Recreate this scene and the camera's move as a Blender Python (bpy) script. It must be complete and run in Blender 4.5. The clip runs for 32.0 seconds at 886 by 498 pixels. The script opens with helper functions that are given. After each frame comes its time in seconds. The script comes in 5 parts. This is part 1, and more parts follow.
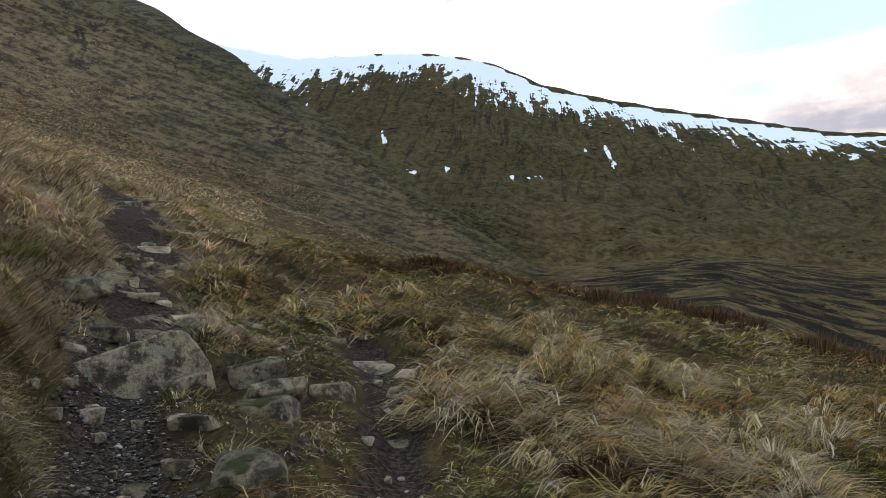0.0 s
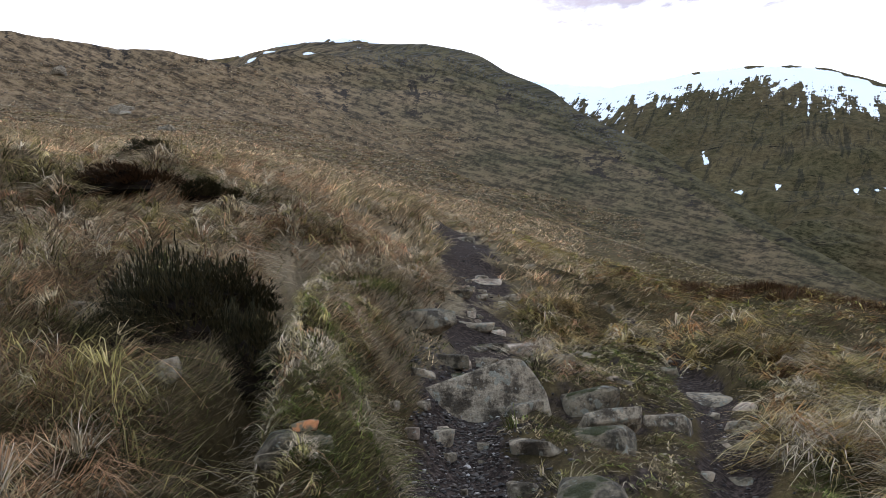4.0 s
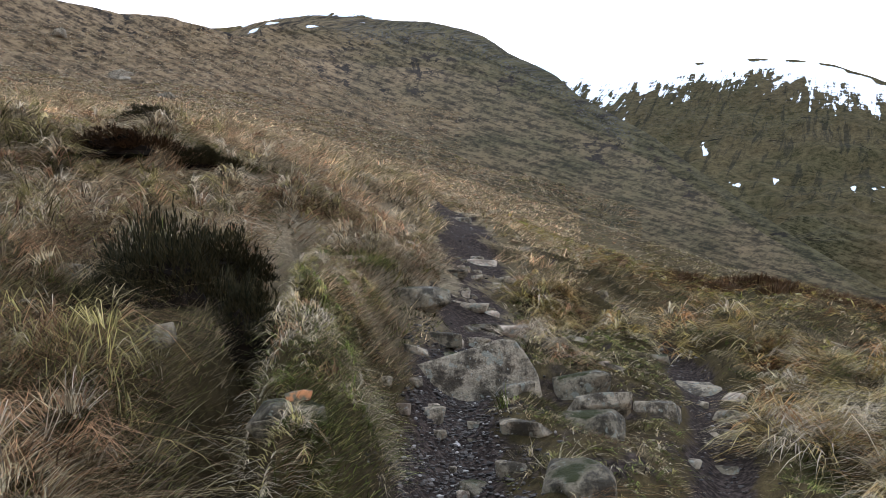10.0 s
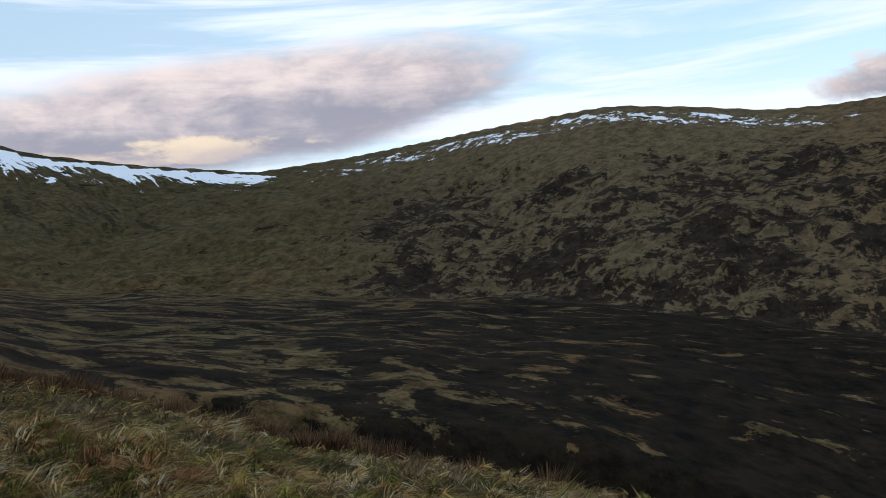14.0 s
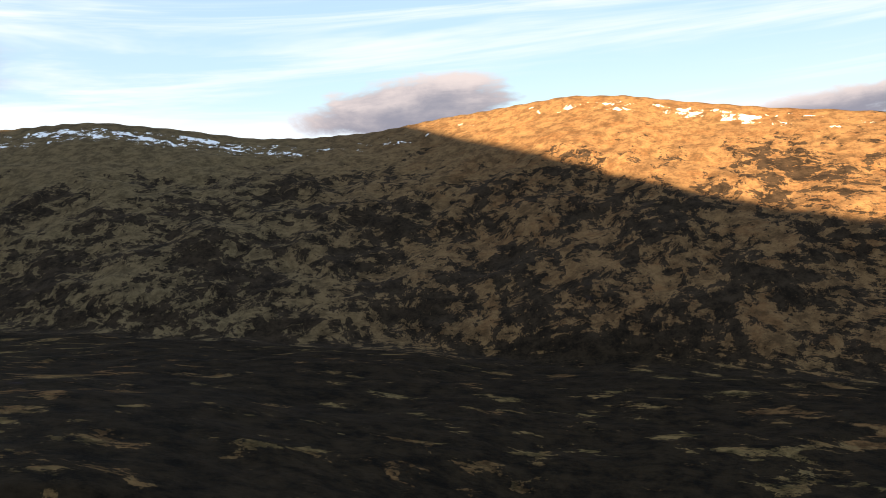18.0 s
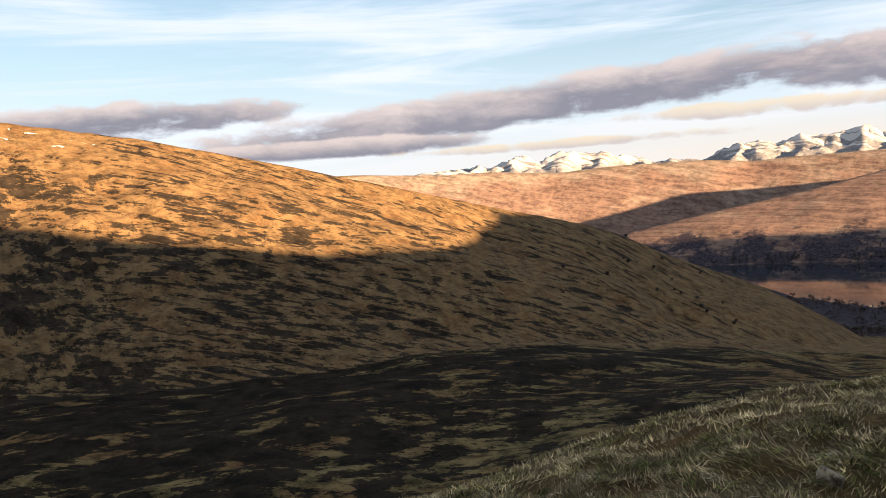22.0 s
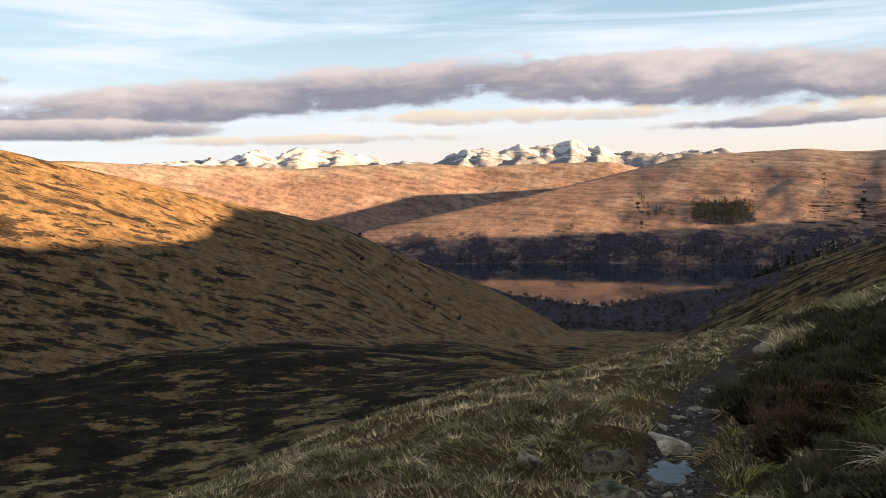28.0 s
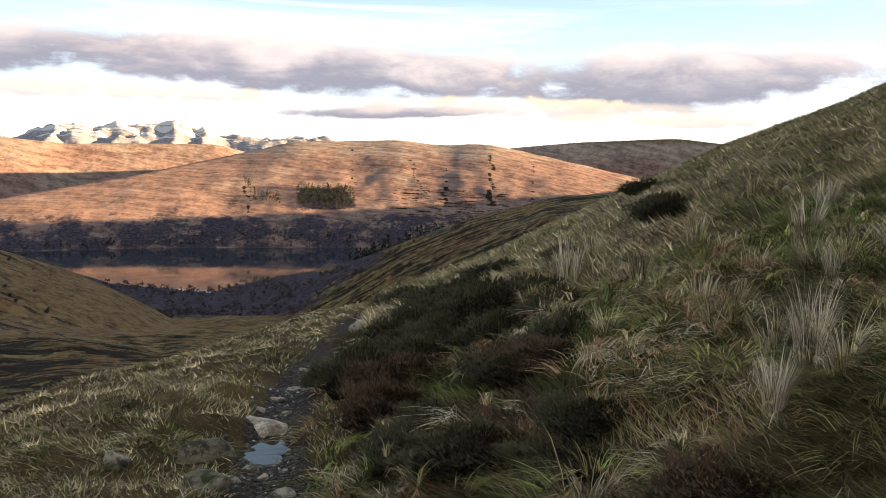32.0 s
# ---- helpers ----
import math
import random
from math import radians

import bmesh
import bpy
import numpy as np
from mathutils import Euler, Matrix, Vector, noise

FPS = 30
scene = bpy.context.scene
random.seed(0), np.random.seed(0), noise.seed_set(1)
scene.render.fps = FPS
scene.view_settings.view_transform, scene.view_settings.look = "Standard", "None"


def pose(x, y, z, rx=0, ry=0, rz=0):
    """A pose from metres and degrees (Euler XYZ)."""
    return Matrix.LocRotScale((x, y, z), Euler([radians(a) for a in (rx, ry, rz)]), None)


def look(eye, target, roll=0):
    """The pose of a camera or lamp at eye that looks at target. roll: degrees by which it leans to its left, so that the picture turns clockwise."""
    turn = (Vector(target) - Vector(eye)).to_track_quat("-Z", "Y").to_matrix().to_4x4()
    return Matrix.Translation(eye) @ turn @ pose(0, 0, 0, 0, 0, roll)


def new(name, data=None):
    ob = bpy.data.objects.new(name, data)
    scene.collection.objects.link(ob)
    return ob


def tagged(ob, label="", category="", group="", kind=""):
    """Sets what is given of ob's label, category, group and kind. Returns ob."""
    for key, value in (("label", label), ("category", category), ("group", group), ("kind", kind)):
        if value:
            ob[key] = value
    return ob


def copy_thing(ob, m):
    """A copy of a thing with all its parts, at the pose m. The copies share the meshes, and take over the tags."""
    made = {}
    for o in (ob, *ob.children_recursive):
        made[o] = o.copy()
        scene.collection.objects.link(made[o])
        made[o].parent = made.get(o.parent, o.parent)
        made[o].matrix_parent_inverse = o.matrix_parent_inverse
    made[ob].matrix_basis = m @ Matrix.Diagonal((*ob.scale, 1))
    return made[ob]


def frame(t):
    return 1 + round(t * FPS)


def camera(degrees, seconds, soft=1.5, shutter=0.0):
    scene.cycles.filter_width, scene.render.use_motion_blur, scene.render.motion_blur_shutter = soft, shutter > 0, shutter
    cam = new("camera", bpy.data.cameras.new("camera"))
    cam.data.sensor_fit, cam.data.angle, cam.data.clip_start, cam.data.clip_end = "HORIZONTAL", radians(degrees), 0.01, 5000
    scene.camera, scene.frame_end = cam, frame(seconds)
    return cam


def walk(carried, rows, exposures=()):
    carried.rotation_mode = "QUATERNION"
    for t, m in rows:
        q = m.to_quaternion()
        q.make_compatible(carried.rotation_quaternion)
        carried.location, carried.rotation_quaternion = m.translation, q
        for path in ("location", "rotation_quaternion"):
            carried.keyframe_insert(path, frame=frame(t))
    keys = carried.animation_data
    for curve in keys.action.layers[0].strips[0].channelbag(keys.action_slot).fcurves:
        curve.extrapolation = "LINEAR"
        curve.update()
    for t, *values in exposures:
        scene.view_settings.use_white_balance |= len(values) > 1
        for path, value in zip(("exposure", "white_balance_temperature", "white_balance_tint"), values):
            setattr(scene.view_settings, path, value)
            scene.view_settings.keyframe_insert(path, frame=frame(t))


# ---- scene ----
# Path of the viewpoint: seconds, metres, degrees. The eye at 9 s is the origin; +y is the first heading.
PATH = [
    (0, 0.06, 0.056, -0.001, 92.45, 4.45, 0.1),
    (0.5, 0.066, 0.052, -0.003, 92.09, 4.85, 0.11),
    (1, 0.054, 0.057, -0, 92.08, 5.15, 0.17),
    (1.5, 0.067, 0.045, 0.002, 92.98, 5.95, 3.09),
    (2, 0.087, 0.035, 0.005, 94.36, 6.42, 10.26),
    (2.5, 0.099, 0.012, 0.006, 95.38, 6.37, 17.18),
    (3, 0.068, -0.003, 0.009, 96.19, 5.8, 20.35),
    (3.5, 0.043, -0.011, 0.009, 96.49, 5.32, 21.96),
    (5.5, 0.005, -0.003, 0.006, 94.87, 3.89, 21.91),
    (6, -0, -0.004, 0.003, 94.7, 3.67, 22),
    (6.5, -0.005, 0.005, 0.002, 94.55, 3.43, 21.86),
    (7, -0.002, -0.003, 0.003, 94.97, 3.15, 21.7),
    (7.5, -0.003, 0.002, 0.001, 95.31, 2.86, 21.38),
    (8, -0.003, 0.006, 0.001, 95.27, 2.65, 21.29),
    (8.5, -0.002, 0, 0.002, 94.96, 2.37, 21.49),
    (9, -0, -0, -0, 94.86, 2.34, 21.74),
    (9.5, 0.001, -0.001, 0.001, 94.81, 2.3, 22.05),
    (10, 0.01, -0.007, -0.001, 94.8, 2.34, 21.72),
    (10.5, 0.011, 0.008, -0.001, 94.63, 2.56, 18.56),
    (11, 0.027, 0.037, -0.003, 94.11, 3.18, 10.67),
    (11.5, 0.11, 0.067, -0.008, 93.16, 3.93, -0.06),
    (12, 0.231, 0.042, -0.015, 91.87, 4.52, -12.06),
    (12.4, 0.299, 0.012, -0.017, 91.37, 5.02, -22.88),
    (12.5, 0.315, 0.002, -0.017, 91.25, 5.09, -25.57),
    (12.7, 0.345, -0.018, -0.018, 91.19, 5.52, -30.67),
    (13, 0.38, -0.046, -0.02, 90.69, 5.42, -36.94),
    (13.5, 0.418, -0.087, -0.021, 89.92, 5.25, -44.79),
    (14, 0.45, -0.13, -0.023, 89.47, 4.82, -52.1),
    (14.5, 0.476, -0.176, -0.024, 89.2, 4.8, -59.31),
    (15, 0.495, -0.221, -0.025, 89.37, 4.91, -65.93),
    (15.5, 0.507, -0.257, -0.026, 89.17, 4.75, -70.96),
    (17.5, 0.523, -0.35, -0.029, 88.35, 4.44, -83.47),
    (18, 0.524, -0.374, -0.029, 88.17, 4.6, -86.66),
    (18.5, 0.524, -0.396, -0.03, 87.91, 4.58, -89.6),
    (19, 0.523, -0.403, -0.03, 88, 4.06, -90.52),
    (19.5, 0.522, -0.426, -0.031, 88.11, 3.55, -93.43),
    (20, 0.513, -0.481, -0.032, 87.75, 3.65, -100.73),
    (20.4, 0.498, -0.538, -0.033, 87.22, 3.75, -108.5),
    (20.5, 0.492, -0.554, -0.034, 87.15, 3.78, -110.69),
    (20.8, 0.47, -0.603, -0.035, 86.95, 3.62, -117.61),
    (21, 0.454, -0.632, -0.036, 86.77, 3.69, -122.01),
    (21.2, 0.438, -0.657, -0.037, 86.56, 3.77, -125.83),
    (21.5, 0.416, -0.687, -0.038, 86.09, 3.91, -130.72),
    (22, 0.384, -0.723, -0.039, 85.47, 3.98, -137.11),
    (22.5, 0.364, -0.736, -0.031, 85.44, 3.29, -141.82),
    (23, 0.353, -0.746, -0.03, 84.98, 2.82, -146.19),
    (23.5, 0.345, -0.743, -0.027, 84.7, 2.65, -149.2),
    (24, 0.328, -0.724, -0.018, 84.68, 2.57, -151.47),
    (24.5, 0.322, -0.731, -0.018, 84.48, 2.51, -153.52),
    (25, 0.32, -0.737, -0.017, 84.24, 2.49, -154.57),
    (25.5, 0.324, -0.748, -0.021, 84.2, 2.34, -154.94),
    (27.5, 0.321, -0.733, -0.019, 84.42, 1.48, -155.4),
    (28, 0.32, -0.73, -0.02, 84.45, 1.22, -155.25),
    (28.5, 0.318, -0.739, -0.021, 84.36, 0.93, -156.25),
    (28.8, 0.312, -0.733, -0.018, 84.14, 0.8, -158.56),
    (29, 0.308, -0.729, -0.017, 84.08, 0.73, -160.7),
    (29.5, 0.264, -0.733, -0.015, 84.52, -0.16, -166.91),
    (30, 0.231, -0.749, -0.02, 84.68, -1.11, -174.87),
    (30.5, 0.23, -0.763, -0.016, 84.21, -1.36, 177.72),
    (31, 0.244, -0.757, -0.017, 84, -1.66, 176.5),
    (31.5, 0.244, -0.761, -0.018, 83.56, -1.47, 177.34),
    (32, 0.244, -0.763, -0.017, 83.35, -1.2, 178.01),
]
cam = camera(56.57, 32.0, soft=0.8)
walk(cam, [(t, pose(x, y, z, rx, ry, rz)) for t, x, y, z, rx, ry, rz in PATH],
     exposures=[(0, 3.65, 6900, 11), (1.8, 3.65, 6900, 11), (3.2, 3.98, 6500, 17), (6.0, 4.02, 6450, 18), (6.7, 4.28, 6450, 18), (9.0, 4.3, 6450, 18), (10.2, 4.3, 6450, 18), (11.0, 4.2, 6600, 15),
                (11.6, 3.5, 6700, 11), (12.0, 3.1, 6800, 10), (13.0, 2.8, 6350, 10), (14.0, 3.1, 6500, 12), (15.0, 3.15, 6600, 12), (19.0, 3.15, 6750, 13), (23.0, 3.0, 6650, 12),
                (28.0, 3.0, 6650, 12), (30.0, 3.15, 6600, 12), (31.0, 3.45, 6700, 12), (32.0, 3.5, 6700, 12)])

# ---------------------------------------------------------------- light
SUN_BEARING, SUN_TAN = 268.0, 0.125
sun_dir = Vector((math.sin(radians(SUN_BEARING)), math.cos(radians(SUN_BEARING)), SUN_TAN)).normalized()
sun = new("sun", bpy.data.lights.new("sun", "SUN"))
sun.data.energy, sun.data.angle, sun.data.color = 5.0, radians(0.6), (1.0, 0.68, 0.37)
sun.matrix_world = look(sun_dir * 100, (0, 0, 0))


class Nodes:
    """Short way to write node trees."""

    def __init__(self, tree):
        self.tree = tree
        tree.nodes.clear()

    def put(self, value, socket):
        if hasattr(value, "is_linked"):
            self.tree.links.new(value, socket)
        elif value is not None:
            if isinstance(value, tuple) and len(value) == 3 and len(socket.default_value) == 4:
                value = (*value, 1)
            socket.default_value = value

    def add(self, kind, out=0, **inputs):
        node = self.tree.nodes.new(kind)
        for key, value in inputs.items():
            self.put(value, node.inputs[key.replace("_", " ")])
        return node.outputs[out]

    def m(self, op, a, b=None, c=None, clamp=False):
        node = self.tree.nodes.new("ShaderNodeMath")
        node.operation, node.use_clamp = op, clamp
        for i, v in enumerate((a, b, c)):
            if v is not None:
                self.put(v, node.inputs[i])
        return node.outputs[0]

    def mix(self, fac, a, b):
        node = self.tree.nodes.new("ShaderNodeMix")
        node.data_type = "RGBA"
        self.put(fac, node.inputs[0]), self.put(a, node.inputs[6]), self.put(b, node.inputs[7])
        return node.outputs[2]

    def step(self, v, lo, hi, a=0.0, b=1.0):
        node = self.tree.nodes.new("ShaderNodeMapRange")
        node.interpolation_type = "SMOOTHSTEP"
        for i, q in enumerate((v, lo, hi, a, b)):
            self.put(q, node.inputs[i])
        return node.outputs[0]

    def noise(self, vec, scale, detail=4.0, rough=0.55, distort=0.0):
        return self.add("ShaderNodeTexNoise", 0, Vector=vec, Scale=scale, Detail=detail, Roughness=rough, Distortion=distort)

    def stretch(self, vec, scale, turn=0.0):
        return self.add("ShaderNodeMapping", 0, Vector=vec, Rotation=(0, 0, radians(turn)), Scale=scale)


world = bpy.data.worlds.new("sky")
scene.world = world
world.use_nodes = True
w = Nodes(world.node_tree)
air = w.tree.nodes.new("ShaderNodeTexSky")
air.sky_type, air.sun_disc, air.altitude, air.dust_density = "NISHITA", False, 500, 0.6
air.sun_elevation, air.sun_rotation = math.atan(SUN_TAN), radians(SUN_BEARING)
dim = w.tree.nodes.new("ShaderNodeVectorMath")
dim.operation = "SCALE"
w.put(air.outputs[0], dim.inputs[0]), w.put(0.20, dim.inputs["Scale"])
sky = dim.outputs[0]
direction = w.add("ShaderNodeTexCoord", 0)
sep = w.tree.nodes.new("ShaderNodeSeparateXYZ")
w.put(direction, sep.inputs[0])
turned = w.tree.nodes.new("ShaderNodeSeparateXYZ")
w.put(w.stretch(direction, (1, 1, 1), 110.0), turned.inputs[0])
bearing = w.m("ADD", w.m("MULTIPLY", w.m("ARCTAN2", turned.outputs[0], turned.outputs[1]), 57.2958), 110.0)
height = w.m("MULTIPLY", w.m("ARCSINE", sep.outputs[2]), 57.2958)
plane = w.tree.nodes.new("ShaderNodeCombineXYZ")
w.put(w.m("MULTIPLY", bearing, 0.055), plane.inputs[0]), w.put(w.m("MULTIPLY", height, 0.26), plane.inputs[1])
billow = w.m("SUBTRACT", w.noise(plane.outputs[0], 1.9, 9.0, 0.62, 0.4), 0.5)
lumps = w.m("SUBTRACT", w.noise(w.stretch(plane.outputs[0], (3.2, 1.3, 1), 0), 1.3, 7.0, 0.60, 0.3), 0.5)
wisps = w.noise(w.stretch(plane.outputs[0], (0.5, 1.3, 1), 8), 1.1, 5.0, 0.6, 0.6)
# thin high veil, whiter towards the horizon
veil = w.m("ADD", w.step(wisps, 0.42, 0.68), w.m("ADD", w.step(height, 11.0, 1.0, 0.0, 0.75), w.m("ADD", w.step(bearing, 24.0, 9.0), w.step(bearing, 80.0, 50.0, 0.0, 0.12))), clamp=True)
sky = w.mix(w.m("ADD", w.m("MULTIPLY", veil, 0.45), 0.45), sky, (0.60, 0.88, 1.18))
sky = w.mix(w.m("MULTIPLY", veil, 0.75), sky, (1.02, 1.06, 1.1))
sky = w.mix(w.m("MULTIPLY", w.step(height, 4.5, 0.5), w.step(bearing, 110, 170)), sky, (0.98, 0.91, 0.82))
# cloud banks: bearing, height, half width, half depth, rise per degree
BANKS = [(39, 9.8, 23, 4.4, 0.09), (85, 8.2, 7.5, 2.1, 0.06), (116, 5.4, 12, 1.3, 0.04), (145, 5.2, 27, 1.7, 0.075),
         (173, 5.6, 20, 2.1, -0.03), (197, 5.2, 15, 2.3, 0.02), (130, 2.9, 12, 0.75, 0.0), (8, 24, 30, 5, 0), (95, 26, 40, 5, 0.05),
         (280, 22, 40, 6, 0), (178, 2.7, 9, 0.5, 0.03)]
for k, (a, h, ha, hh, rise) in enumerate(BANKS):
    da = w.m("SUBTRACT", bearing, a)
    dh = w.m("SUBTRACT", height, w.m("ADD", w.m("MULTIPLY", da, rise), h))
    da, dh = w.m("DIVIDE", da, ha), w.m("DIVIDE", dh, hh)
    reach = w.m("SUBTRACT", 1.0, w.m("ADD", w.m("MULTIPLY", da, da), w.m("MULTIPLY", dh, dh)))
    body = w.m("ADD", reach, w.m("ADD", w.m("MULTIPLY", billow, 0.7 if k == 0 else 1.5), w.m("MULTIPLY", lumps, 0.35 if k == 0 else 2.0)))
    tone = w.step(w.m("ADD", dh, w.m("ADD", w.m("MULTIPLY", billow, 2.0), w.m("MULTIPLY", lumps, 2.2))), -0.6, 1.1)
    tint = w.mix(tone, (0.34, 0.34, 0.42), (0.92, 0.80, 0.77)) if k == 0 else w.mix(tone, (0.29, 0.29, 0.36), (0.86, 0.75, 0.72))
    sky = w.mix(w.m("MULTIPLY", w.step(body, 0.0, 0.6), 0.95), sky, tint)
# low clouds in the sunlight near the horizon
for a, h, ha, hh in ((160, 3.5, 16, 0.55), (187, 3.2, 12, 0.75), (146, 2.2, 12, 0.4), (199, 2.4, 9, 0.5), (34, 7.3, 9, 1.0)):
    da, dh = w.m("DIVIDE", w.m("SUBTRACT", bearing, a), ha), w.m("DIVIDE", w.m("SUBTRACT", height, h), hh)
    body = w.m("ADD", w.m("SUBTRACT", 1.0, w.m("ADD", w.m("MULTIPLY", da, da), w.m("MULTIPLY", dh, dh))), w.m("ADD", w.m("MULTIPLY", billow, 2.0), w.m("MULTIPLY", lumps, 4.0)))
    sky = w.mix(w.m("MULTIPLY", w.step(body, 0.0, 0.9), 0.8), sky, w.mix(w.step(w.m("ADD", dh, w.m("MULTIPLY", billow, 3.0)), -1.0, 0.8), (0.62, 0.55, 0.55), (1.0, 0.84, 0.62)))
back = w.add("ShaderNodeBackground", 0, Color=sky, Strength=0.12)
w.tree.links.new(back, w.tree.nodes.new("ShaderNodeOutputWorld").inputs[0])

# ---------------------------------------------------------------- relief
def lattice(ix, iy, seed):
    h = (ix.astype(np.int64) * 374761393 + iy.astype(np.int64) * 668265263 + seed * 1442695041) & 0xFFFFFFFF
    h = ((h ^ (h >> 13)) * 1274126177) & 0xFFFFFFFF
    return ((h ^ (h >> 16)) & 0xFFFF) / 65535.0


def value_noise(x, y, seed=0):
    ix, iy = np.floor(x), np.floor(y)
    fx, fy = x - ix, y - iy
    fx, fy = fx * fx * fx * (fx * (fx * 6 - 15) + 10), fy * fy * fy * (fy * (fy * 6 - 15) + 10)
    a, b = lattice(ix, iy, seed), lattice(ix + 1, iy, seed)
    c, d = lattice(ix, iy + 1, seed), lattice(ix + 1, iy + 1, seed)
    return a + (b - a) * fx + (c - a) * fy + (a - b - c + d) * fx * fy - 0.5


def fbm(x, y, size, octaves=4, seed=0, gain=0.5):
    total, amp, scale = 0.0, 1.0, 1.0 / size
    for k in range(octaves):
        total = total + amp * value_noise(x * scale + 17.3 * k, y * scale - 9.1 * k, seed + k)
        amp, scale = amp * gain, scale * 2.03
    return total


def smooth(v, lo, hi):
    q = np.clip((v - lo) / (hi - lo), 0, 1)
    return q * q * (3 - 2 * q)


def along(table, bearing, column):
    return np.interp(bearing, [row[0] for row in table], [row[column] for row in table])


EYE = 1.5
HUB = (0.16, -0.36)
# The slope underfoot: bearing, degrees to its brow, metres to its brow
SLOPE = [(-60, 21.0, 230), (-52, 20.8, 220), (-48.1, 20.56, 210), (-45.1, 20.23, 200), (-43, 19.91, 200), (-40.3, 20.02, 190), (-37.6, 19.7, 180),
         (-34.9, 19.03, 170), (-31.8, 17.9, 150), (-26, 14.0, 110), (-18.6, 10.3, 80), (-11.9, 6.4, 55), (-3.2, 2.6, 40), (6.4, -0.8, 32),
         (13.1, -2.9, 28), (19.2, -4.9, 25), (27.1, -7.6, 23), (32.7, -9.8, 20), (40.3, -12.9, 17), (48.9, -15.1, 16), (55.6, -17.0, 14),
         (70, -20, 12), (90, -22, 11), (115, -22.5, 10), (135.5, -20.8, 10), (147.5, -17.6, 11), (156.4, -15.3, 12), (161.6, -14.3, 13),
         (166.7, -13.0, 16), (171, -11.8, 19), (174.9, -10.9, 22), (178.1, -10.2, 24), (181.2, -8.9, 26), (184, -7.7, 28), (190.5, -4.3, 32),
         (195.4, -1.8, 36), (200.3, 0.7, 40), (207.2, 3.5, 46), (209.8, 4.8, 50), (216, 7.5, 60)]
# Hills: bearing, metres to the crest, height of the crest in degrees, metres to the foot, height of the foot in metres
# westmost rows of SPUR and CORRIE are unseen, raised to shade the far crest
SPUR = [(-60, 1450, 20.6, 225, 74.0), (-40, 1420, 19.5, 196, 62.9), (-37, 1350, 19.4, 187, 58.9), (-35.7, 1280, 19.57, 179, 56.5),
        (-34.2, 1230, 20.2, 171, 53.7), (-32.2, 1180, 20.55, 160, 50.0), (-29.9, 1180, 20.8, 145, 42.0), (-26.7, 1160, 20.63, 125, 30.9),
        (-24.3, 1140, 20.41, 113, 25.5), (-21.9, 1120, 20.27, 103, 21.3), (-19.1, 1100, 19.6, 92, 16.4), (-17.7, 1090, 19.0, 86, 14.2),
        (-16.3, 1080, 17.9, 80, 12.2), (-14.4, 1060, 16.97, 72, 9.5), (-13, 1050, 16.2, 67, 7.6), (-11.7, 1040, 14.8, 62, 5.9),
        (-10.2, 1020, 13.85, 59, 5.0), (-6.9, 980, 11.75, 53, 3.1), (-4.5, 950, 9.6, 48, 1.7), (2, 900, 4, 52, -4.1),
        (10, 850, -2, 60, -12.0), (20, 800, -12, 150, -90.0)]
CORRIE = [(-45, 1900, 19.2, 1300, 300), (-36, 1900, 19.8, 1300, 300), (-32.2, 1920, 20.8, 1300, 300), (-28.7, 1950, 21.1, 1300, 300), (-26.3, 1980, 20.95, 1300, 280), (-23, 2050, 19.8, 1300, 250), (-14.8, 2300, 17.25, 1250, 150), (-13, 2300, 16.8, 1220, 140), (-9, 2250, 16.05, 1200, 120), (-5.3, 2200, 16.08, 1180, 100), (-1.4, 2180, 16.06, 1150, 85),
          (1, 2160, 15.74, 1130, 75), (3.7, 2130, 15.18, 1120, 66), (5.7, 2110, 14.36, 1100, 60), (7.5, 2090, 13.3, 1090, 54), (11.7, 2050, 11.82, 1080, 44),
          (16.1, 2010, 10.53, 1070, 34), (21.3, 1960, 9.07, 1060, 17), (26.2, 1900, 7.57, 1050, 4), (31.9, 1840, 6.7, 1040, -14), (37.4, 1780, 6.05, 1020, -30), (44, 1720, 5.2, 980, -44), (60, 1700, 2, 950, -80)]
ACROSS = [(22, 1850, 1, 1000, -60), (31, 1800, 4.5, 1000, -40), (38, 1760, 5.6, 980, -36), (40.9, 1720, 5.86, 960, -38), (46.4, 1650, 6.36, 930, -46), (55.5, 1480, 7.49, 860, -66), (62.8, 1380, 8.16, 800, -76),
          (64.7, 1360, 8.2, 780, -78), (69.2, 1330, 7.58, 750, -88), (74.4, 1300, 6.65, 720, -98), (77.7, 1270, 6.5, 700, -106), (82.3, 1230, 6.58, 680, -112), (87.4, 1190, 7.24, 660, -118),
          (92.9, 1150, 7.7, 640, -118), (96, 1130, 7.95, 630, -120), (99.5, 1110, 7.61, 620, -122), (102.8, 1090, 6.88, 610, -124), (109, 1060, 5.66, 600, -126)]
ACROSS += [(117.5, 1030, 4.23, 600, -128), (124.6, 1020, 2.45, 610, -134), (132.6, 1030, 0.32, 630, -140), (137.4, 1050, -1.0, 650, -145),
           (142, 1080, -2.22, 670, -150), (146.7, 1110, -3.43, 700, -154), (149, 1130, -4.25, 720, -158), (152.4, 1160, -5.93, 760, -170), (156.3, 1180, -7.41, 800, -185), (160, 1180, -9.13, 850, -205),
           (163.6, 1180, -11.2, 900, -240), (172, 1200, -16, 950, -330)]
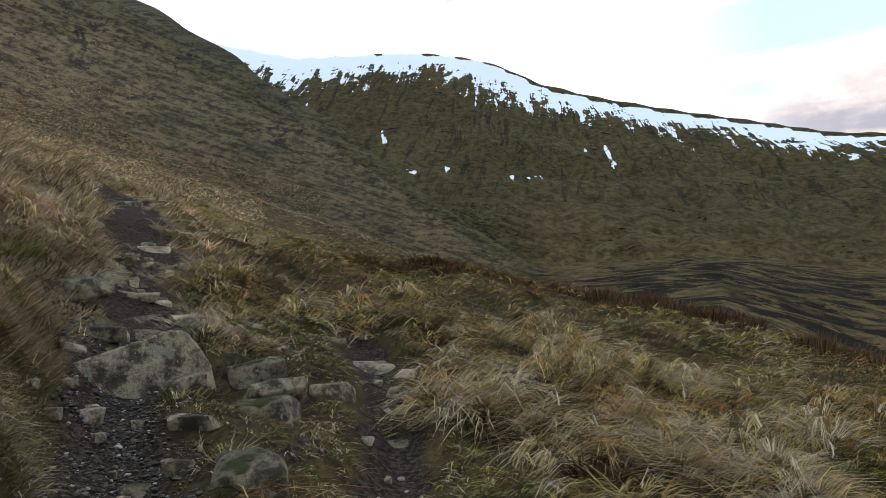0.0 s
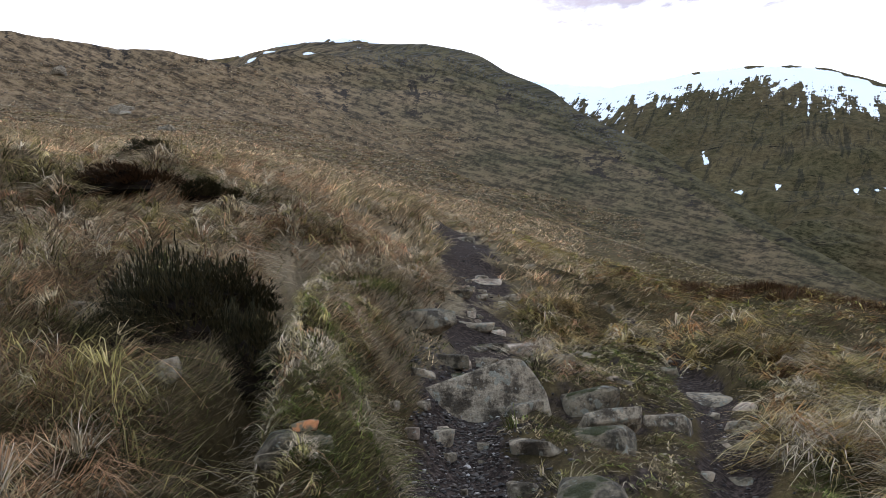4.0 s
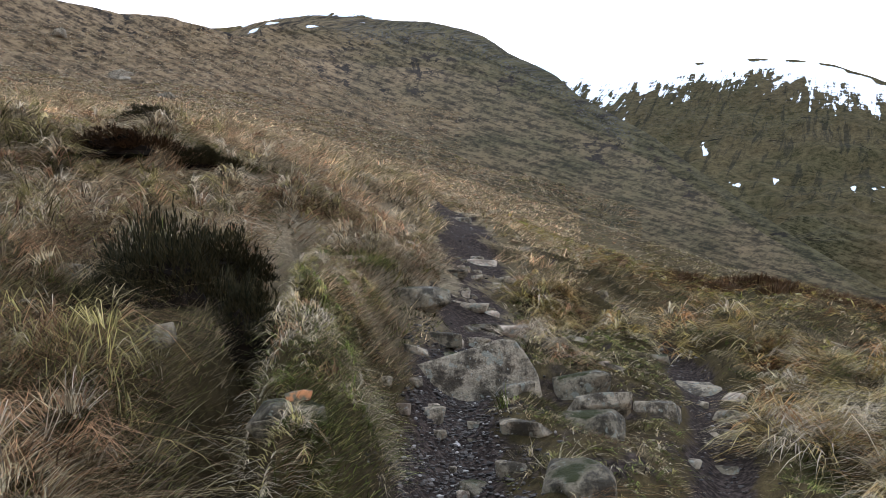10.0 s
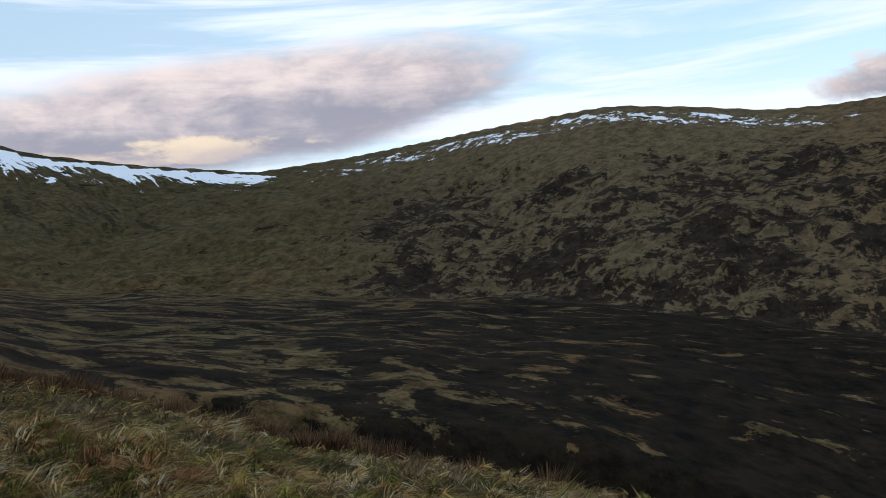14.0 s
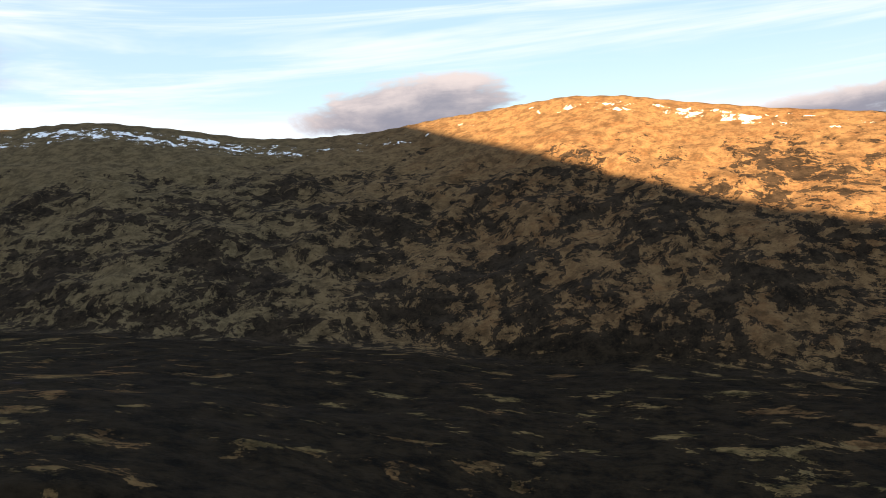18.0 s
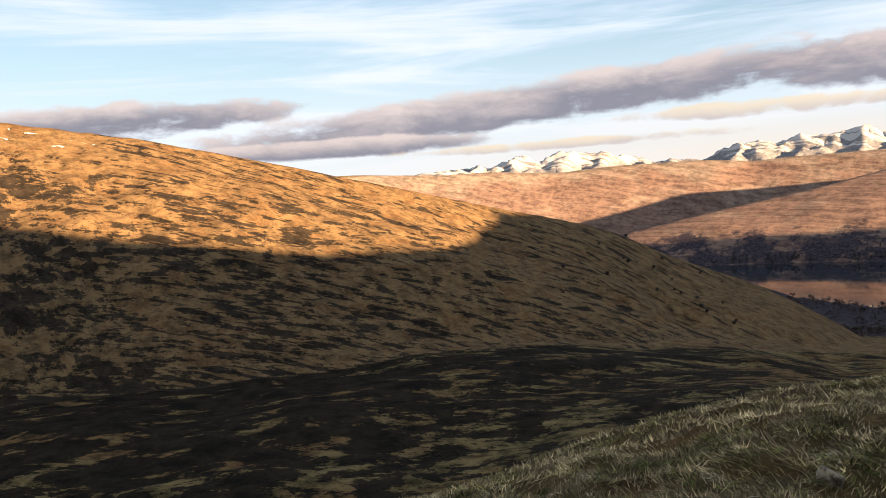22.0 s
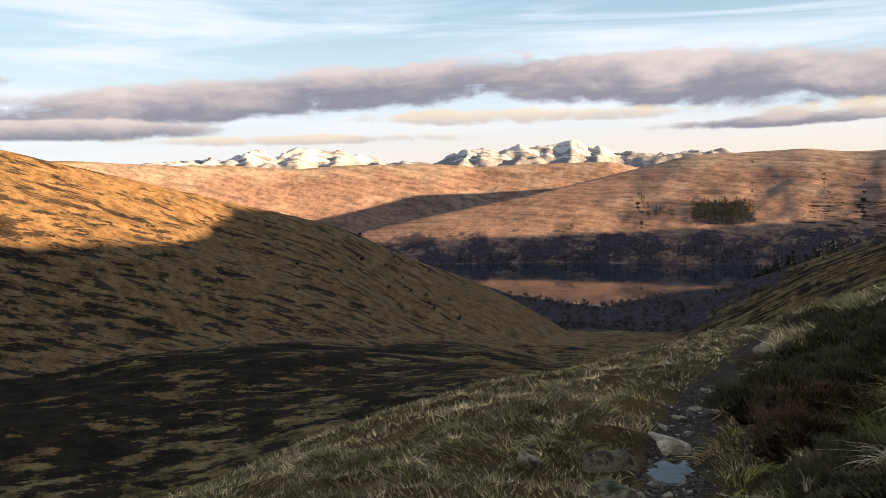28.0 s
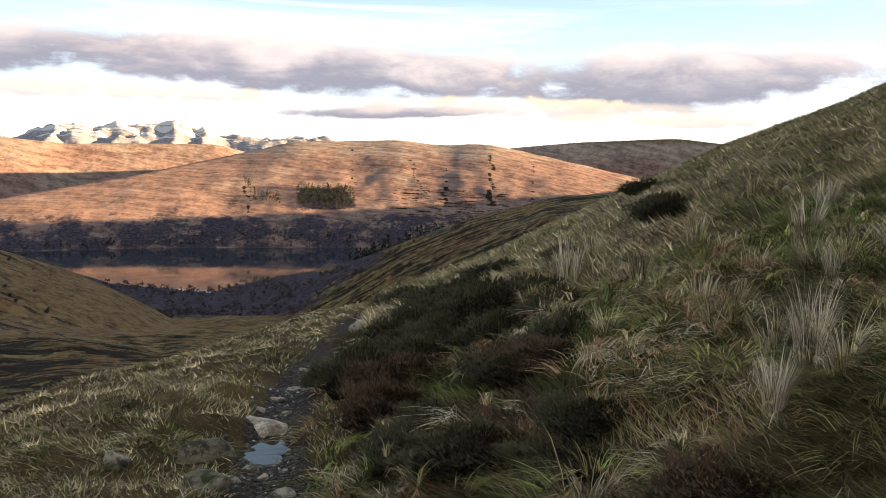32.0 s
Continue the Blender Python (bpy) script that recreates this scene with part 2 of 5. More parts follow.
LOCHSIDE = [(140, 3300, -7.0, 3100, -345), (149.5, 3200, -4.18, 2900, -340), (155, 3280, -3.07, 2840, -338), (161.3, 3420, -1.89, 2820, -338), (165.9, 3620, -0.82, 2810, -338), (168.2, 3720, -0.29, 2810, -338), (171.8, 3850, 0.59, 2800, -338),
            (176.4, 3900, 0.72, 2800, -338), (178.7, 3900, 0.86, 2800, -338), (181.3, 3880, 0.6, 2800, -338), (182.6, 3880, 0.6, 2800, -338), (183.8, 3870, 0.66, 2800, -338),
            (185.3, 3860, 0.66, 2800, -338), (186.7, 3850, 0.41, 2790, -338), (190.4, 3800, -0.36, 2780, -338), (195.7, 3750, -1.49, 2780, -338), (206, 3700, -5, 2800, -340)]
MOORS = [(120, 4480, 1.2, 3950, -330), (131.2, 4480, 1.01, 3950, -330), (137, 4480, 0.59, 3950, -330), (140.6, 4480, 0.59, 3950, -330), (145, 4480, 0.2, 3950, -330), (148.9, 4480, 0.43, 3950, -330), (154.7, 4480, 0.38, 3950, -330),
         (157.8, 4480, 0.08, 4000, -330), (159.8, 4480, 0.2, 4000, -330), (166.7, 4480, 0.28, 4000, -330), (172, 4480, -1, 4150, -330), (180, 4480, -1.2, 4150, -330), (186.5, 4480, 0.45, 4150, -330), (191.1, 4480, 0.92, 4150, -330),
         (195.9, 4480, 1.2, 4150, -330), (197.8, 4480, 1.3, 4150, -330), (201.3, 4480, 0.92, 4150, -330), (220, 4480, 0.5, 4150, -330)]
PEAKS = [(130, 4800, 0.3, 4500, -60), (136.3, 4800, 0.8, 4500, -60), (138.8, 4800, 0.96, 4500, -60), (142.1, 4800, 1.47, 4500, -60), (143, 4800, 1.53, 4500, -60), (143.9, 4800, 1.17, 4500, -60), (145.3, 4800, 1.61, 4500, -60), (146.6, 4800, 1.32, 4500, -60),
         (148.1, 4800, 1.52, 4500, -60), (148.9, 4800, 1.2, 4500, -60), (151.6, 4800, 0.53, 4500, -60), (154.5, 4800, 0.46, 4500, -60), (155.9, 4800, 1.06, 4500, -60), (158.1, 4800, 1.47, 4500, -60), (159, 4800, 1.07, 4500, -60)]
PEAKS += [(160.8, 4800, 1.6, 4500, -60), (161.7, 4800, 1.31, 4500, -60), (162.7, 4800, 1.37, 4500, -60), (164.4, 4800, 1.74, 4500, -60), (165.6, 4800, 1.37, 4500, -60), (167.4, 4800, 0.87, 4500, -60),
          (169.3, 4800, 0.63, 4500, -60), (171.8, 4800, 0.83, 4500, -60), (173.9, 4800, 0.99, 4500, -60), (176, 4800, 0.4, 4500, -60), (185, 4800, -0.5, 4500, -60)]
MOOR = [(166, 1500, -13, 1100, -330), (174.9, 1480, -7.88, 1000, -290), (177.2, 1450, -7.08, 900, -270), (179.6, 1420, -6.07, 850, -240), (182.3, 1400, -5.03, 800, -210), (185.1, 1380, -4.1, 750, -180), (187.8, 1360, -3.41, 700, -150), (189.3, 1350, -2.9, 650, -130),
        (192.8, 1330, -2.53, 600, -110), (194.3, 1320, -2.29, 600, -100), (200, 1300, -1.6, 600, -90), (215, 1300, 0, 600, -60)]
# the ridge at our back, out of view, shaped to cast shade over the valley: bearing, crest, degrees, foot, height of the
# foot
BACK = [(196, 1600, -6, 400, -60), (205, 1500, 2.2, 1100, -10), (210, 1200, 3.6, 980, 20), (213, 1120, 5.6, 950, 30), (216, 1060, 6.7, 920, 45), (218.5, 1000, 5.6, 850, 40), (221, 930, 5.0, 600, 30), (228, 807, 6.6, 160, 8), (232, 762, 8.2, 120, 10), (240, 690, 12.0, 100, 20), (250, 640, 18.0, 80, 25), (262, 620, 25.5, 60, 22),
        (275, 640, 31, 60, 25), (290, 760, 34, 80, 32), (300, 1000, 31, 200, 75), (306, 1150, 26, 260, 85), (311, 1250, 20.5, 300, 90)]
# unseen hill added to shade the lower slopes across the loch; same columns
WEST = [(197, 4500, -1.6, 3300, -330), (200.6, 4272, -1.2, 3000, -330), (204.8, 3580, -0.9, 2600, -320), (205.5, 3490, -0.4, 2500, -310), (206.6, 3330, 0.6, 2450, -300), (207.7, 3230, 1.6, 2400, -290), (210, 3010, 2.4, 2250, -260), (220, 2343, 3.6, 1800, -150), (235, 2200, 4.0, 1700, -100)]
FLOOR = [(-60, 0.02, -60), (-10, 0.02, -40), (5, 0.03, -12), (18.6, 0.022, -10), (26, 0.012, -25), (40, -0.004, -40), (49, -0.01, -48), (62, -0.02, -62), (92, -0.02, -108), (118, -0.03, -116),
         (142, -0.05, -118), (152, -0.10, -110), (162, -0.16, -100), (175, -0.17, -95), (190, -0.10, -80), (210, -0.05, -60), (300, 0, 0)]
LOCH = -332.0


def hill(table, bearing, r, bulge=0.0):
    crest = along(table, bearing, 1)
    soft = 0.12 if table is PEAKS else 0.5
    lift = 0.5 * along(table, bearing, 2) + 0.25 * (along(table, bearing - soft, 2) + along(table, bearing + soft, 2))
    top = crest * np.tan(np.radians(lift))
    foot, low = along(table, bearing, 3), along(table, bearing, 4)
    q = (r - foot) / (crest - foot)
    up = np.clip(q, 0, 1)
    front = low + (top - low) * (up + bulge * np.sin(np.pi * up))
    front = np.where(q < 0, low + (np.abs(top - low) + 0.1 * (crest - foot)) * q, front)
    behind = top - (r - crest) * 0.18 - ((r - crest) / 60.0) ** 2 * 0.5
    z = np.where(q > 1, np.maximum(behind, top - 0.5 * (r - crest)), front)
    gap = np.maximum(table[0][0] - bearing, bearing - table[-1][0])
    return z - np.clip(gap, 0, 400) * 60.0


def path_x(y):
    """Where the footpath runs."""
    return np.interp(y, [-60, -30, -16, -10.9, -8.8, -6.5, -5.5, -3, 0, 1.5, 2.6, 3.3, 4.5, 6, 8.4, 10, 13.4, 20, 36, 70],
                     [2.5, 1.3, 1.4, 1.36, 1.4, 1.22, 1.05, 0.6, -0.05, -0.6, -1.0, -1.3, -1.75, -2.15, -2.95, -3.6, -4.95, -7.6, -16.5, -34])


def side_track(x, y):
    """The lesser trodden line beside the path."""
    mid = np.interp(y, [2, 3.9, 5.8, 7.6, 9.6, 10.7, 13.2], [-0.2, -0.23, -0.39, -0.8, -1.5, -2.5, -3.64])
    return np.exp(-((x - mid) / 0.24) ** 2) * smooth(y, 2.0, 3.2) * smooth(y, 14, 11)


def trodden(x, y):
    wide = np.interp(y, [-12, -8, -5, 0, 4, 8, 12, 20], [0.22, 0.26, 0.28, 0.30, 0.26, 0.48, 0.60, 0.26])
    broken = 1 - 0.45 * smooth(y, 4.2, 5.2) * smooth(fbm(x, y, 0.9, 2, 71), -0.15, 0.2)
    return np.exp(-((x - path_x(y)) / wide) ** 2) * smooth(np.abs(y), 60, 40) * broken


def bank_mid(y):
    """How far the bank's back lies west of the path."""
    return np.interp(y, [1.7, 2.6, 3.2, 4.5], [0.44, 0.53, 0.70, 0.80])


def runnel(x, y):
    """The narrow cleft that runs beside the bank."""
    mid = np.interp(y, [1.2, 1.66, 2.2, 2.63, 4.7, 5.4], [-1.05, -1.27, -1.67, -1.84, -3.0, -3.4])
    return np.exp(-((x - mid) / 0.15) ** 2) * smooth(y, 0.8, 1.8) * smooth(y, 7.5, 5)


def stony(x, y):
    """The stone-strewn turf between the two worn lines."""
    u = x - path_x(y)
    return smooth(u, -0.35, 0.0) * smooth(u, 2.1, 1.6) * smooth(y, 2.4, 3.0) * smooth(y, 9.0, 7.0)


def relief(x, y):
    """Height of the ground."""
    bearing = np.degrees(np.arctan2(x, y))
    bearing = np.where(bearing < -60, bearing + 360, bearing)
    r = np.hypot(x, y)
    # underfoot
    hx, hy = x - HUB[0], y - HUB[1]
    hb = np.degrees(np.arctan2(hx, hy))
    hb = np.where(hb < -60, hb + 360, hb)
    hr = np.hypot(hx, hy)
    wrap = SLOPE + [(235, 12.5, 90), (262, 20, 200), (285, 24, 230), (300, 21.0, 230)]
    up, brow = np.tan(np.radians(along(wrap, hb, 1))), along(wrap, hb, 2)
    bend = EYE / brow ** 2
    past = np.clip(hr - brow * 1.6, 0, None)
    at = np.minimum(hr, brow * 1.6)
    sag = EYE * (1 - at / brow) ** 2
    west = smooth(hb, -24, -33) * (hb < 0)
    beyond = np.where(at > brow, sag, (0.09 + 0.05 * west) * np.clip(1 - at / brow, 0, 1) * at)
    sag = sag + (beyond - sag) * smooth(hr, 11 - 4 * west, 20 - 8 * west) * smooth(hb, 2, -6) * (hb < 100)
    near = up * at - sag + past * (up - 2 * EYE * 0.6 / brow)
    near = near - np.clip(hr - 1.6 * brow - 200, 0, None) ** 2 * 0.001
    near = near + (fbm(x, y, 22, 4, 47) * 3.2 - 0.4) * smooth(hr, 50, 160) * smooth(hb, -28, -34) * (hb < 0)
    # hills and valley floor
    grain = fbm(x, y, 260, 5, 3) * np.clip(r / 14, 0, 60) * 0.40
    gullies = np.abs(fbm(x, y, 120, 3, 9)) * np.clip(r - 250, 0, 800) / 800 * 26
    rough = (grain - gullies) * smooth(r, 60, 500)
    slope, at0 = along(FLOOR, bearing, 1), along(FLOOR, bearing, 2)
    floor = at0 + slope * (r - 300) + fbm(x, y, 90, 4, 21) * np.clip(r / 300, 0, 1) * 7 - 500 * smooth(r, 230, 60)
    layers = [near, floor]
    for table, bulge, amount in ((SPUR, -0.045, 1), (CORRIE, -0.10, 1), (ACROSS, 0.04, 1), (MOOR, 0.05, 0.6), (BACK, 0.08, 0.5), (WEST, 0.0, 0.5), (LOCHSIDE, 0.10, 0.45), (MOORS, 0.05, 0.9), (PEAKS, 0, 1.0)):
        body = hill(table, bearing, r, bulge)
        crest = along(table, bearing, 1)
        near_crest = np.clip(np.abs(r - crest) / (0.22 * crest), 0.03, 1)
        if table is PEAKS:
            near_crest = near_crest * 0 + 0.45
        if table is PEAKS:
            body = body - np.abs(fbm(x, y, 150, 4, 63, 0.6)) * 75 + 14
        if table in (LOCHSIDE, MOORS):
            body = body - (np.abs(fbm(x, y, 380, 5, 83, 0.55)) - 0.15) * 17 * np.clip(near_crest * 1.5, 0.14, 1)
        if table is CORRIE:
            body = body - (np.abs(fbm(x, y, 170, 4, 91, 0.55)) - 0.15) * 40 * np.clip(near_crest * 1.5 - 0.1, 0.03, 1) * smooth(bearing, 44, 34)
        if table is WEST:
            body = body + fbm(x, y, 200, 3, 51) * 26
        if table is ACROSS:
            body = body - (np.abs(fbm(x, y, 75, 5, 87, 0.58)) - 0.15) * 9 * np.clip(near_crest * 1.5, 0.08, 1)
        layers.append(body + rough * near_crest * amount)
    z = layers[0]
    for other in layers[1:]:
        k = np.clip(r * 0.02, 0.3, 14)
        h = np.clip(0.5 + 0.5 * (other - z) / k, 0, 1)
        z = z + (other - z) * h + k * h * (1 - h) * 0.5
    # bed of the loch
    bed = smooth(bearing, 153, 157) * smooth(bearing, 196, 188)
    shore = along([(150, 2650), (157.5, 2430), (160, 2200), (163.6, 2080), (166, 2020), (169.3, 2180), (174.8, 2430), (178, 2600), (184, 2700)], bearing, 1)
    in_bed = bed * smooth(r, shore - 120, shore + 60) * smooth(r, 2880, 2780)
    z = z + (np.minimum(z, LOCH - 8) - z) * in_bed
    z = np.where(bed > 0.5, np.maximum(z, (LOCH + 2) * (r < shore - 60) + (LOCH - 30) * (r >= shore - 60)), z)
    # the worn footpath between its banks, the runnel beside it, and tussocks
    worn, second = trodden(x, y), side_track(x, y)
    u = x - path_x(y)
    here = smooth(y, 0.8, 1.8) * smooth(y, 7.5, 5)
    z = z - 0.16 * worn * smooth(r, 60, 25) - 0.07 * second
    z = z + 0.21 * np.exp(-((u + bank_mid(y)) / np.interp(y, [2, 3.2], [0.23, 0.32])) ** 4) * here
    z = z - 0.48 * runnel(x, y)
    south = smooth(y, -2.0, -4.0) * smooth(y, -30, -14)
    z = z + 0.22 * smooth(u, -0.3, -0.75) * south * smooth(u, -4, -1.5)
    lumps = np.abs(fbm(x, y, 0.8, 2, 31)) * -0.50 + 0.095 + fbm(x, y, 2.6, 2, 37) * 0.30
    z = z + lumps * (1 - 0.9 * np.maximum(worn, second)) * smooth(r, 60, 14) * smooth(r, 0.4, 2.0) * np.where(y < 0, 0.6, 1.0)
    pool = np.exp(-(((x - 1.27) / 0.26) ** 2 + ((y + 6.5) / 0.36) ** 2) ** 2)
    z = z + (-2.20 - z) * pool
    return z


def ring_radii():
    out, r = [], 0.9
    while r < 4950:
        out.append(r)
        r *= 1.024 if r < 70 else 1.019 if r < 550 else 1.008 if r < 1350 else 1.011 if r < 2780 else 1.007 if r < 4480 else 1.003
    return np.array(out + [4950.0])


def sheet():
    bearings = np.concatenate([np.arange(-54, 214, 0.25), np.arange(214, 306, 2.0)])
    radii = ring_radii()
    a, r = np.meshgrid(np.radians(bearings), radii)
    x, y = r * np.sin(a), r * np.cos(a)
    z = relief(x, y)
    n, m = z.shape
    co = np.empty((n * m + 1, 3), np.float32)
    co[:-1, 0], co[:-1, 1], co[:-1, 2] = x.ravel(), y.ravel(), z.ravel()
    co[-1] = (0, 0, float(relief(np.array([0.05]), np.array([0.05]))[0]))
    i, j = np.meshgrid(np.arange(n - 1), np.arange(m), indexing="ij")
    k = (j + 1) % m
    quads = np.stack([i * m + j, i * m + k, (i + 1) * m + k, (i + 1) * m + j], -1).reshape(-1, 4)[:, ::-1]
    j = np.arange(m)
    fan = np.stack([np.full(m, n * m), (j + 1) % m, j], -1)[:, ::-1]
    loops = np.concatenate([quads.ravel(), fan.ravel()]).astype(np.int32)
    starts = np.concatenate([np.arange(len(quads)) * 4, len(quads) * 4 + np.arange(len(fan)) * 3]).astype(np.int32)
    me = bpy.data.meshes.new("ground")
    me.vertices.add(len(co)), me.loops.add(len(loops)), me.polygons.add(len(starts))
    me.vertices.foreach_set("co", co.ravel())
    me.loops.foreach_set("vertex_index", loops)
    me.polygons.foreach_set("loop_start", starts)
    me.polygons.foreach_set("use_smooth", np.ones(len(starts), bool))
    me.update(calc_edges=True)
    return me, co


def attribute(me, name, values):
    layer = me.attributes.new(name, "FLOAT", "POINT")
    layer.data.foreach_set("value", np.ascontiguousarray(values, np.float32))

# ---------------------------------------------------------------- materials
def material(name):
    mat = bpy.data.materials.new(name)
    mat.use_nodes = True
    return mat, Nodes(mat.node_tree)


def finish(n, colour, rough=0.9, bump=None, strength=0.5, distance=0.02, spec=0.2, normal=None, **more):
    if bump is not None:
        normal = n.add("ShaderNodeBump", 0, Height=bump, Strength=strength, Distance=distance)
    node = n.tree.nodes.new("ShaderNodeBsdfPrincipled")
    n.put(colour, node.inputs["Base Color"]), n.put(rough, node.inputs["Roughness"]), n.put(spec, node.inputs["Specular IOR Level"])
    if normal is not None:
        n.put(normal, node.inputs["Normal"])
    for key, value in more.items():
        n.put(value, node.inputs[key.replace("_", " ")])
    n.tree.links.new(node.outputs[0], n.tree.nodes.new("ShaderNodeOutputMaterial").inputs[0])
    return node


def attr(n, name):
    node = n.tree.nodes.new("ShaderNodeAttribute")
    node.attribute_name = name
    return node.outputs["Fac"]


def ground_material():
    mat, n = material("moorland")
    pos = n.add("ShaderNodeNewGeometry", 0)
    near = attr(n, "close")
    far = n.m("SUBTRACT", 1.0, near)
    flow = n.tree.nodes.new("ShaderNodeCombineXYZ")
    n.put(attr(n, "arc"), flow.inputs[0]), n.put(attr(n, "run"), flow.inputs[1])
    flow = flow.outputs[0]
    true_pos = pos
    pos = n.mix(attr(n, "spread"), pos, flow)
    broad = n.noise(pos, 0.010, 6, 0.6)
    patch = n.noise(n.stretch(pos, (1.0, 0.75, 1.0), 8), 0.040, 10, 0.72)
    tuft = n.noise(pos, 0.40, 8, 0.70)
    fine = n.noise(true_pos, 2.2, 8, 0.72)
    blade = n.noise(n.stretch(true_pos, (1, 1, 0.4), 0), 9.0, 6, 0.7)
    streak = n.m("SUBTRACT", n.noise(n.stretch(flow, (0.013, 0.15, 1), 2), 1.0, 10, 0.70, 0.3), 0.5)
    lines = n.m("SUBTRACT", n.noise(n.stretch(flow, (0.016, 0.11, 1), 2), 1.0, 8, 0.72), 0.5)
    mottle = n.m("ADD", n.m("MULTIPLY", tuft, 0.55), n.m("MULTIPLY", fine, 0.45))
    wide = n.noise(pos, 0.07, 10, 0.80)
    mottle = n.mix(far, mottle, n.m("ADD", n.m("MULTIPLY", n.m("SUBTRACT", wide, 0.5), 1.1), 0.5))
    face = attr(n, "face")
    grass = n.mix(n.step(mottle, 0.36, 0.64), (0.030, 0.024, 0.010), (0.175, 0.124, 0.056))
    grass = n.mix(n.m("MULTIPLY", n.step(broad, 0.42, 0.60), 0.85), grass, n.mix(n.step(mottle, 0.36, 0.64), (0.034, 0.018, 0.009), (0.150, 0.083, 0.036)))
    grass = n.mix(n.m("MULTIPLY", n.step(patch, 0.49, 0.60), 0.6), grass, n.mix(n.step(mottle, 0.4, 0.65), (0.028, 0.024, 0.010), (0.110, 0.086, 0.040)))
    grass = n.mix(n.m("MULTIPLY", n.m("MULTIPLY", n.step(lines, 0.04, 0.16), n.m("MULTIPLY", far, n.m("SUBTRACT", 1.0, face))), 0.5), grass, (0.19, 0.145, 0.072))
    grass = n.mix(n.m("MULTIPLY", n.step(blade, 0.35, 0.7), 0.5), grass, n.mix(0.5, grass, (0.012, 0.010, 0.006)))
    # dark thatch near the viewer, with the shade between blades put into its colour
    grass = n.mix(n.m("MULTIPLY", attr(n, "thatch_shade"), 0.5), grass, n.mix(n.step(blade, 0.4, 0.7), (0.024, 0.018, 0.009), (0.105, 0.077, 0.036)))
    slant = n.stretch(n.stretch(flow, (1, 1, 1), -24), (0.028, 0.17, 1))
    wale = n.noise(slant, 1.0, 10, 0.76, 0.3)
    hummock = n.noise(n.stretch(flow, (1, 1.6, 1), -20), 0.11, 9, 0.78)
    wale = n.m("ADD", n.m("MULTIPLY", wale, 0.5), n.m("MULTIPLY", hummock, 0.5))
    ling, sere = attr(n, "ling"), attr(n, "sere")
    sward = n.mix(n.step(wale, 0.43, 0.57), (0.036, 0.024, 0.013), (0.225, 0.153, 0.086))
    sedge = n.mix(n.step(wale, 0.43, 0.57), (0.016, 0.015, 0.007), (0.082, 0.068, 0.033))
    sward = n.mix(n.m("ADD", sere, n.m("MULTIPLY", n.m("SUBTRACT", n.noise(n.stretch(flow, (0.012, 0.03, 1), -8), 1.0, 6, 0.6), 0.5), 1.6), clamp=True), sward, sedge)
    grass = n.mix(ling, grass, sward)
    slope_grain = n.step(n.m("ADD", n.m("MULTIPLY", n.noise(pos, 0.028, 11, 0.80), 0.55), n.m("MULTIPLY", n.noise(n.stretch(flow, (0.010, 0.030, 1), 6), 1.0, 9, 0.72, 0.4), 0.45)), 0.40, 0.60)
    # rust and pasture greyed towards blue to imitate haze over the far slopes
    rust = n.mix(slope_grain, (0.068, 0.044, 0.038), (0.188, 0.122, 0.096))
    pasture = n.mix(slope_grain, (0.088, 0.068, 0.056), (0.225, 0.174, 0.142))
    high = n.step(n.m("ADD", attr(n, "bracken"), n.m("MULTIPLY", n.m("SUBTRACT", n.noise(pos, 0.005, 8, 0.62), 0.5), 2.4)), 0.45, 1.0)
    grass = n.mix(n.step(attr(n, "bracken"), 0.0, 0.12), grass, n.mix(high, pasture, rust))
    grass = n.mix(attr(n, "bleach"), grass, n.mix(n.step(patch, 0.44, 0.56), n.mix(n.step(mottle, 0.36, 0.64), (0.15, 0.112, 0.068), (0.54, 0.43, 0.29)),
                                                  n.mix(n.step(mottle, 0.36, 0.64), (0.10, 0.072, 0.038), (0.40, 0.285, 0.165))))
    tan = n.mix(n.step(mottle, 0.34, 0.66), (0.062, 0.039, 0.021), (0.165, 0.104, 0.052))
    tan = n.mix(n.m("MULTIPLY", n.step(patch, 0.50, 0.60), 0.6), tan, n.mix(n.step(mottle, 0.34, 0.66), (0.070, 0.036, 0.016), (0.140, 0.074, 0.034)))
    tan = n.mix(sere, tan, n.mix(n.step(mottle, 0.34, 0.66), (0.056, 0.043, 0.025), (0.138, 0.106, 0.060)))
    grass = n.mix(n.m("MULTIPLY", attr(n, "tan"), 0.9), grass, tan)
    grit = n.step(n.noise(n.stretch(true_pos, (1, 0.45, 0.5), 35), 48, 6, 0.75), 0.40, 0.66)
    grass = n.mix(n.m("MULTIPLY", n.m("MULTIPLY", near, grit), 0.6), grass, n.mix(0.78, grass, (0.008, 0.007, 0.004)))
    lush = attr(n, "lush")
    grass = n.mix(n.m("MULTIPLY", lush, 0.75), grass, n.mix(n.step(n.m("ADD", mottle, n.m("MULTIPLY", streak, 0.2)), 0.34, 0.64), (0.025, 0.024, 0.011), (0.070, 0.059, 0.029)))
    grass = n.mix(n.m("MULTIPLY", lush, n.step(n.noise(n.stretch(pos, (1, 1, 2)), 0.0045, 5, 0.6, 0.4), 0.48, 0.60, 0.0, 0.6)), grass, n.mix(n.step(mottle, 0.36, 0.64), (0.050, 0.036, 0.018), (0.110, 0.082, 0.040)))
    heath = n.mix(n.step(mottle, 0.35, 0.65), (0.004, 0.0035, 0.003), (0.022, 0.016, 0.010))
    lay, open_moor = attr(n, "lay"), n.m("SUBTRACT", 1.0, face)
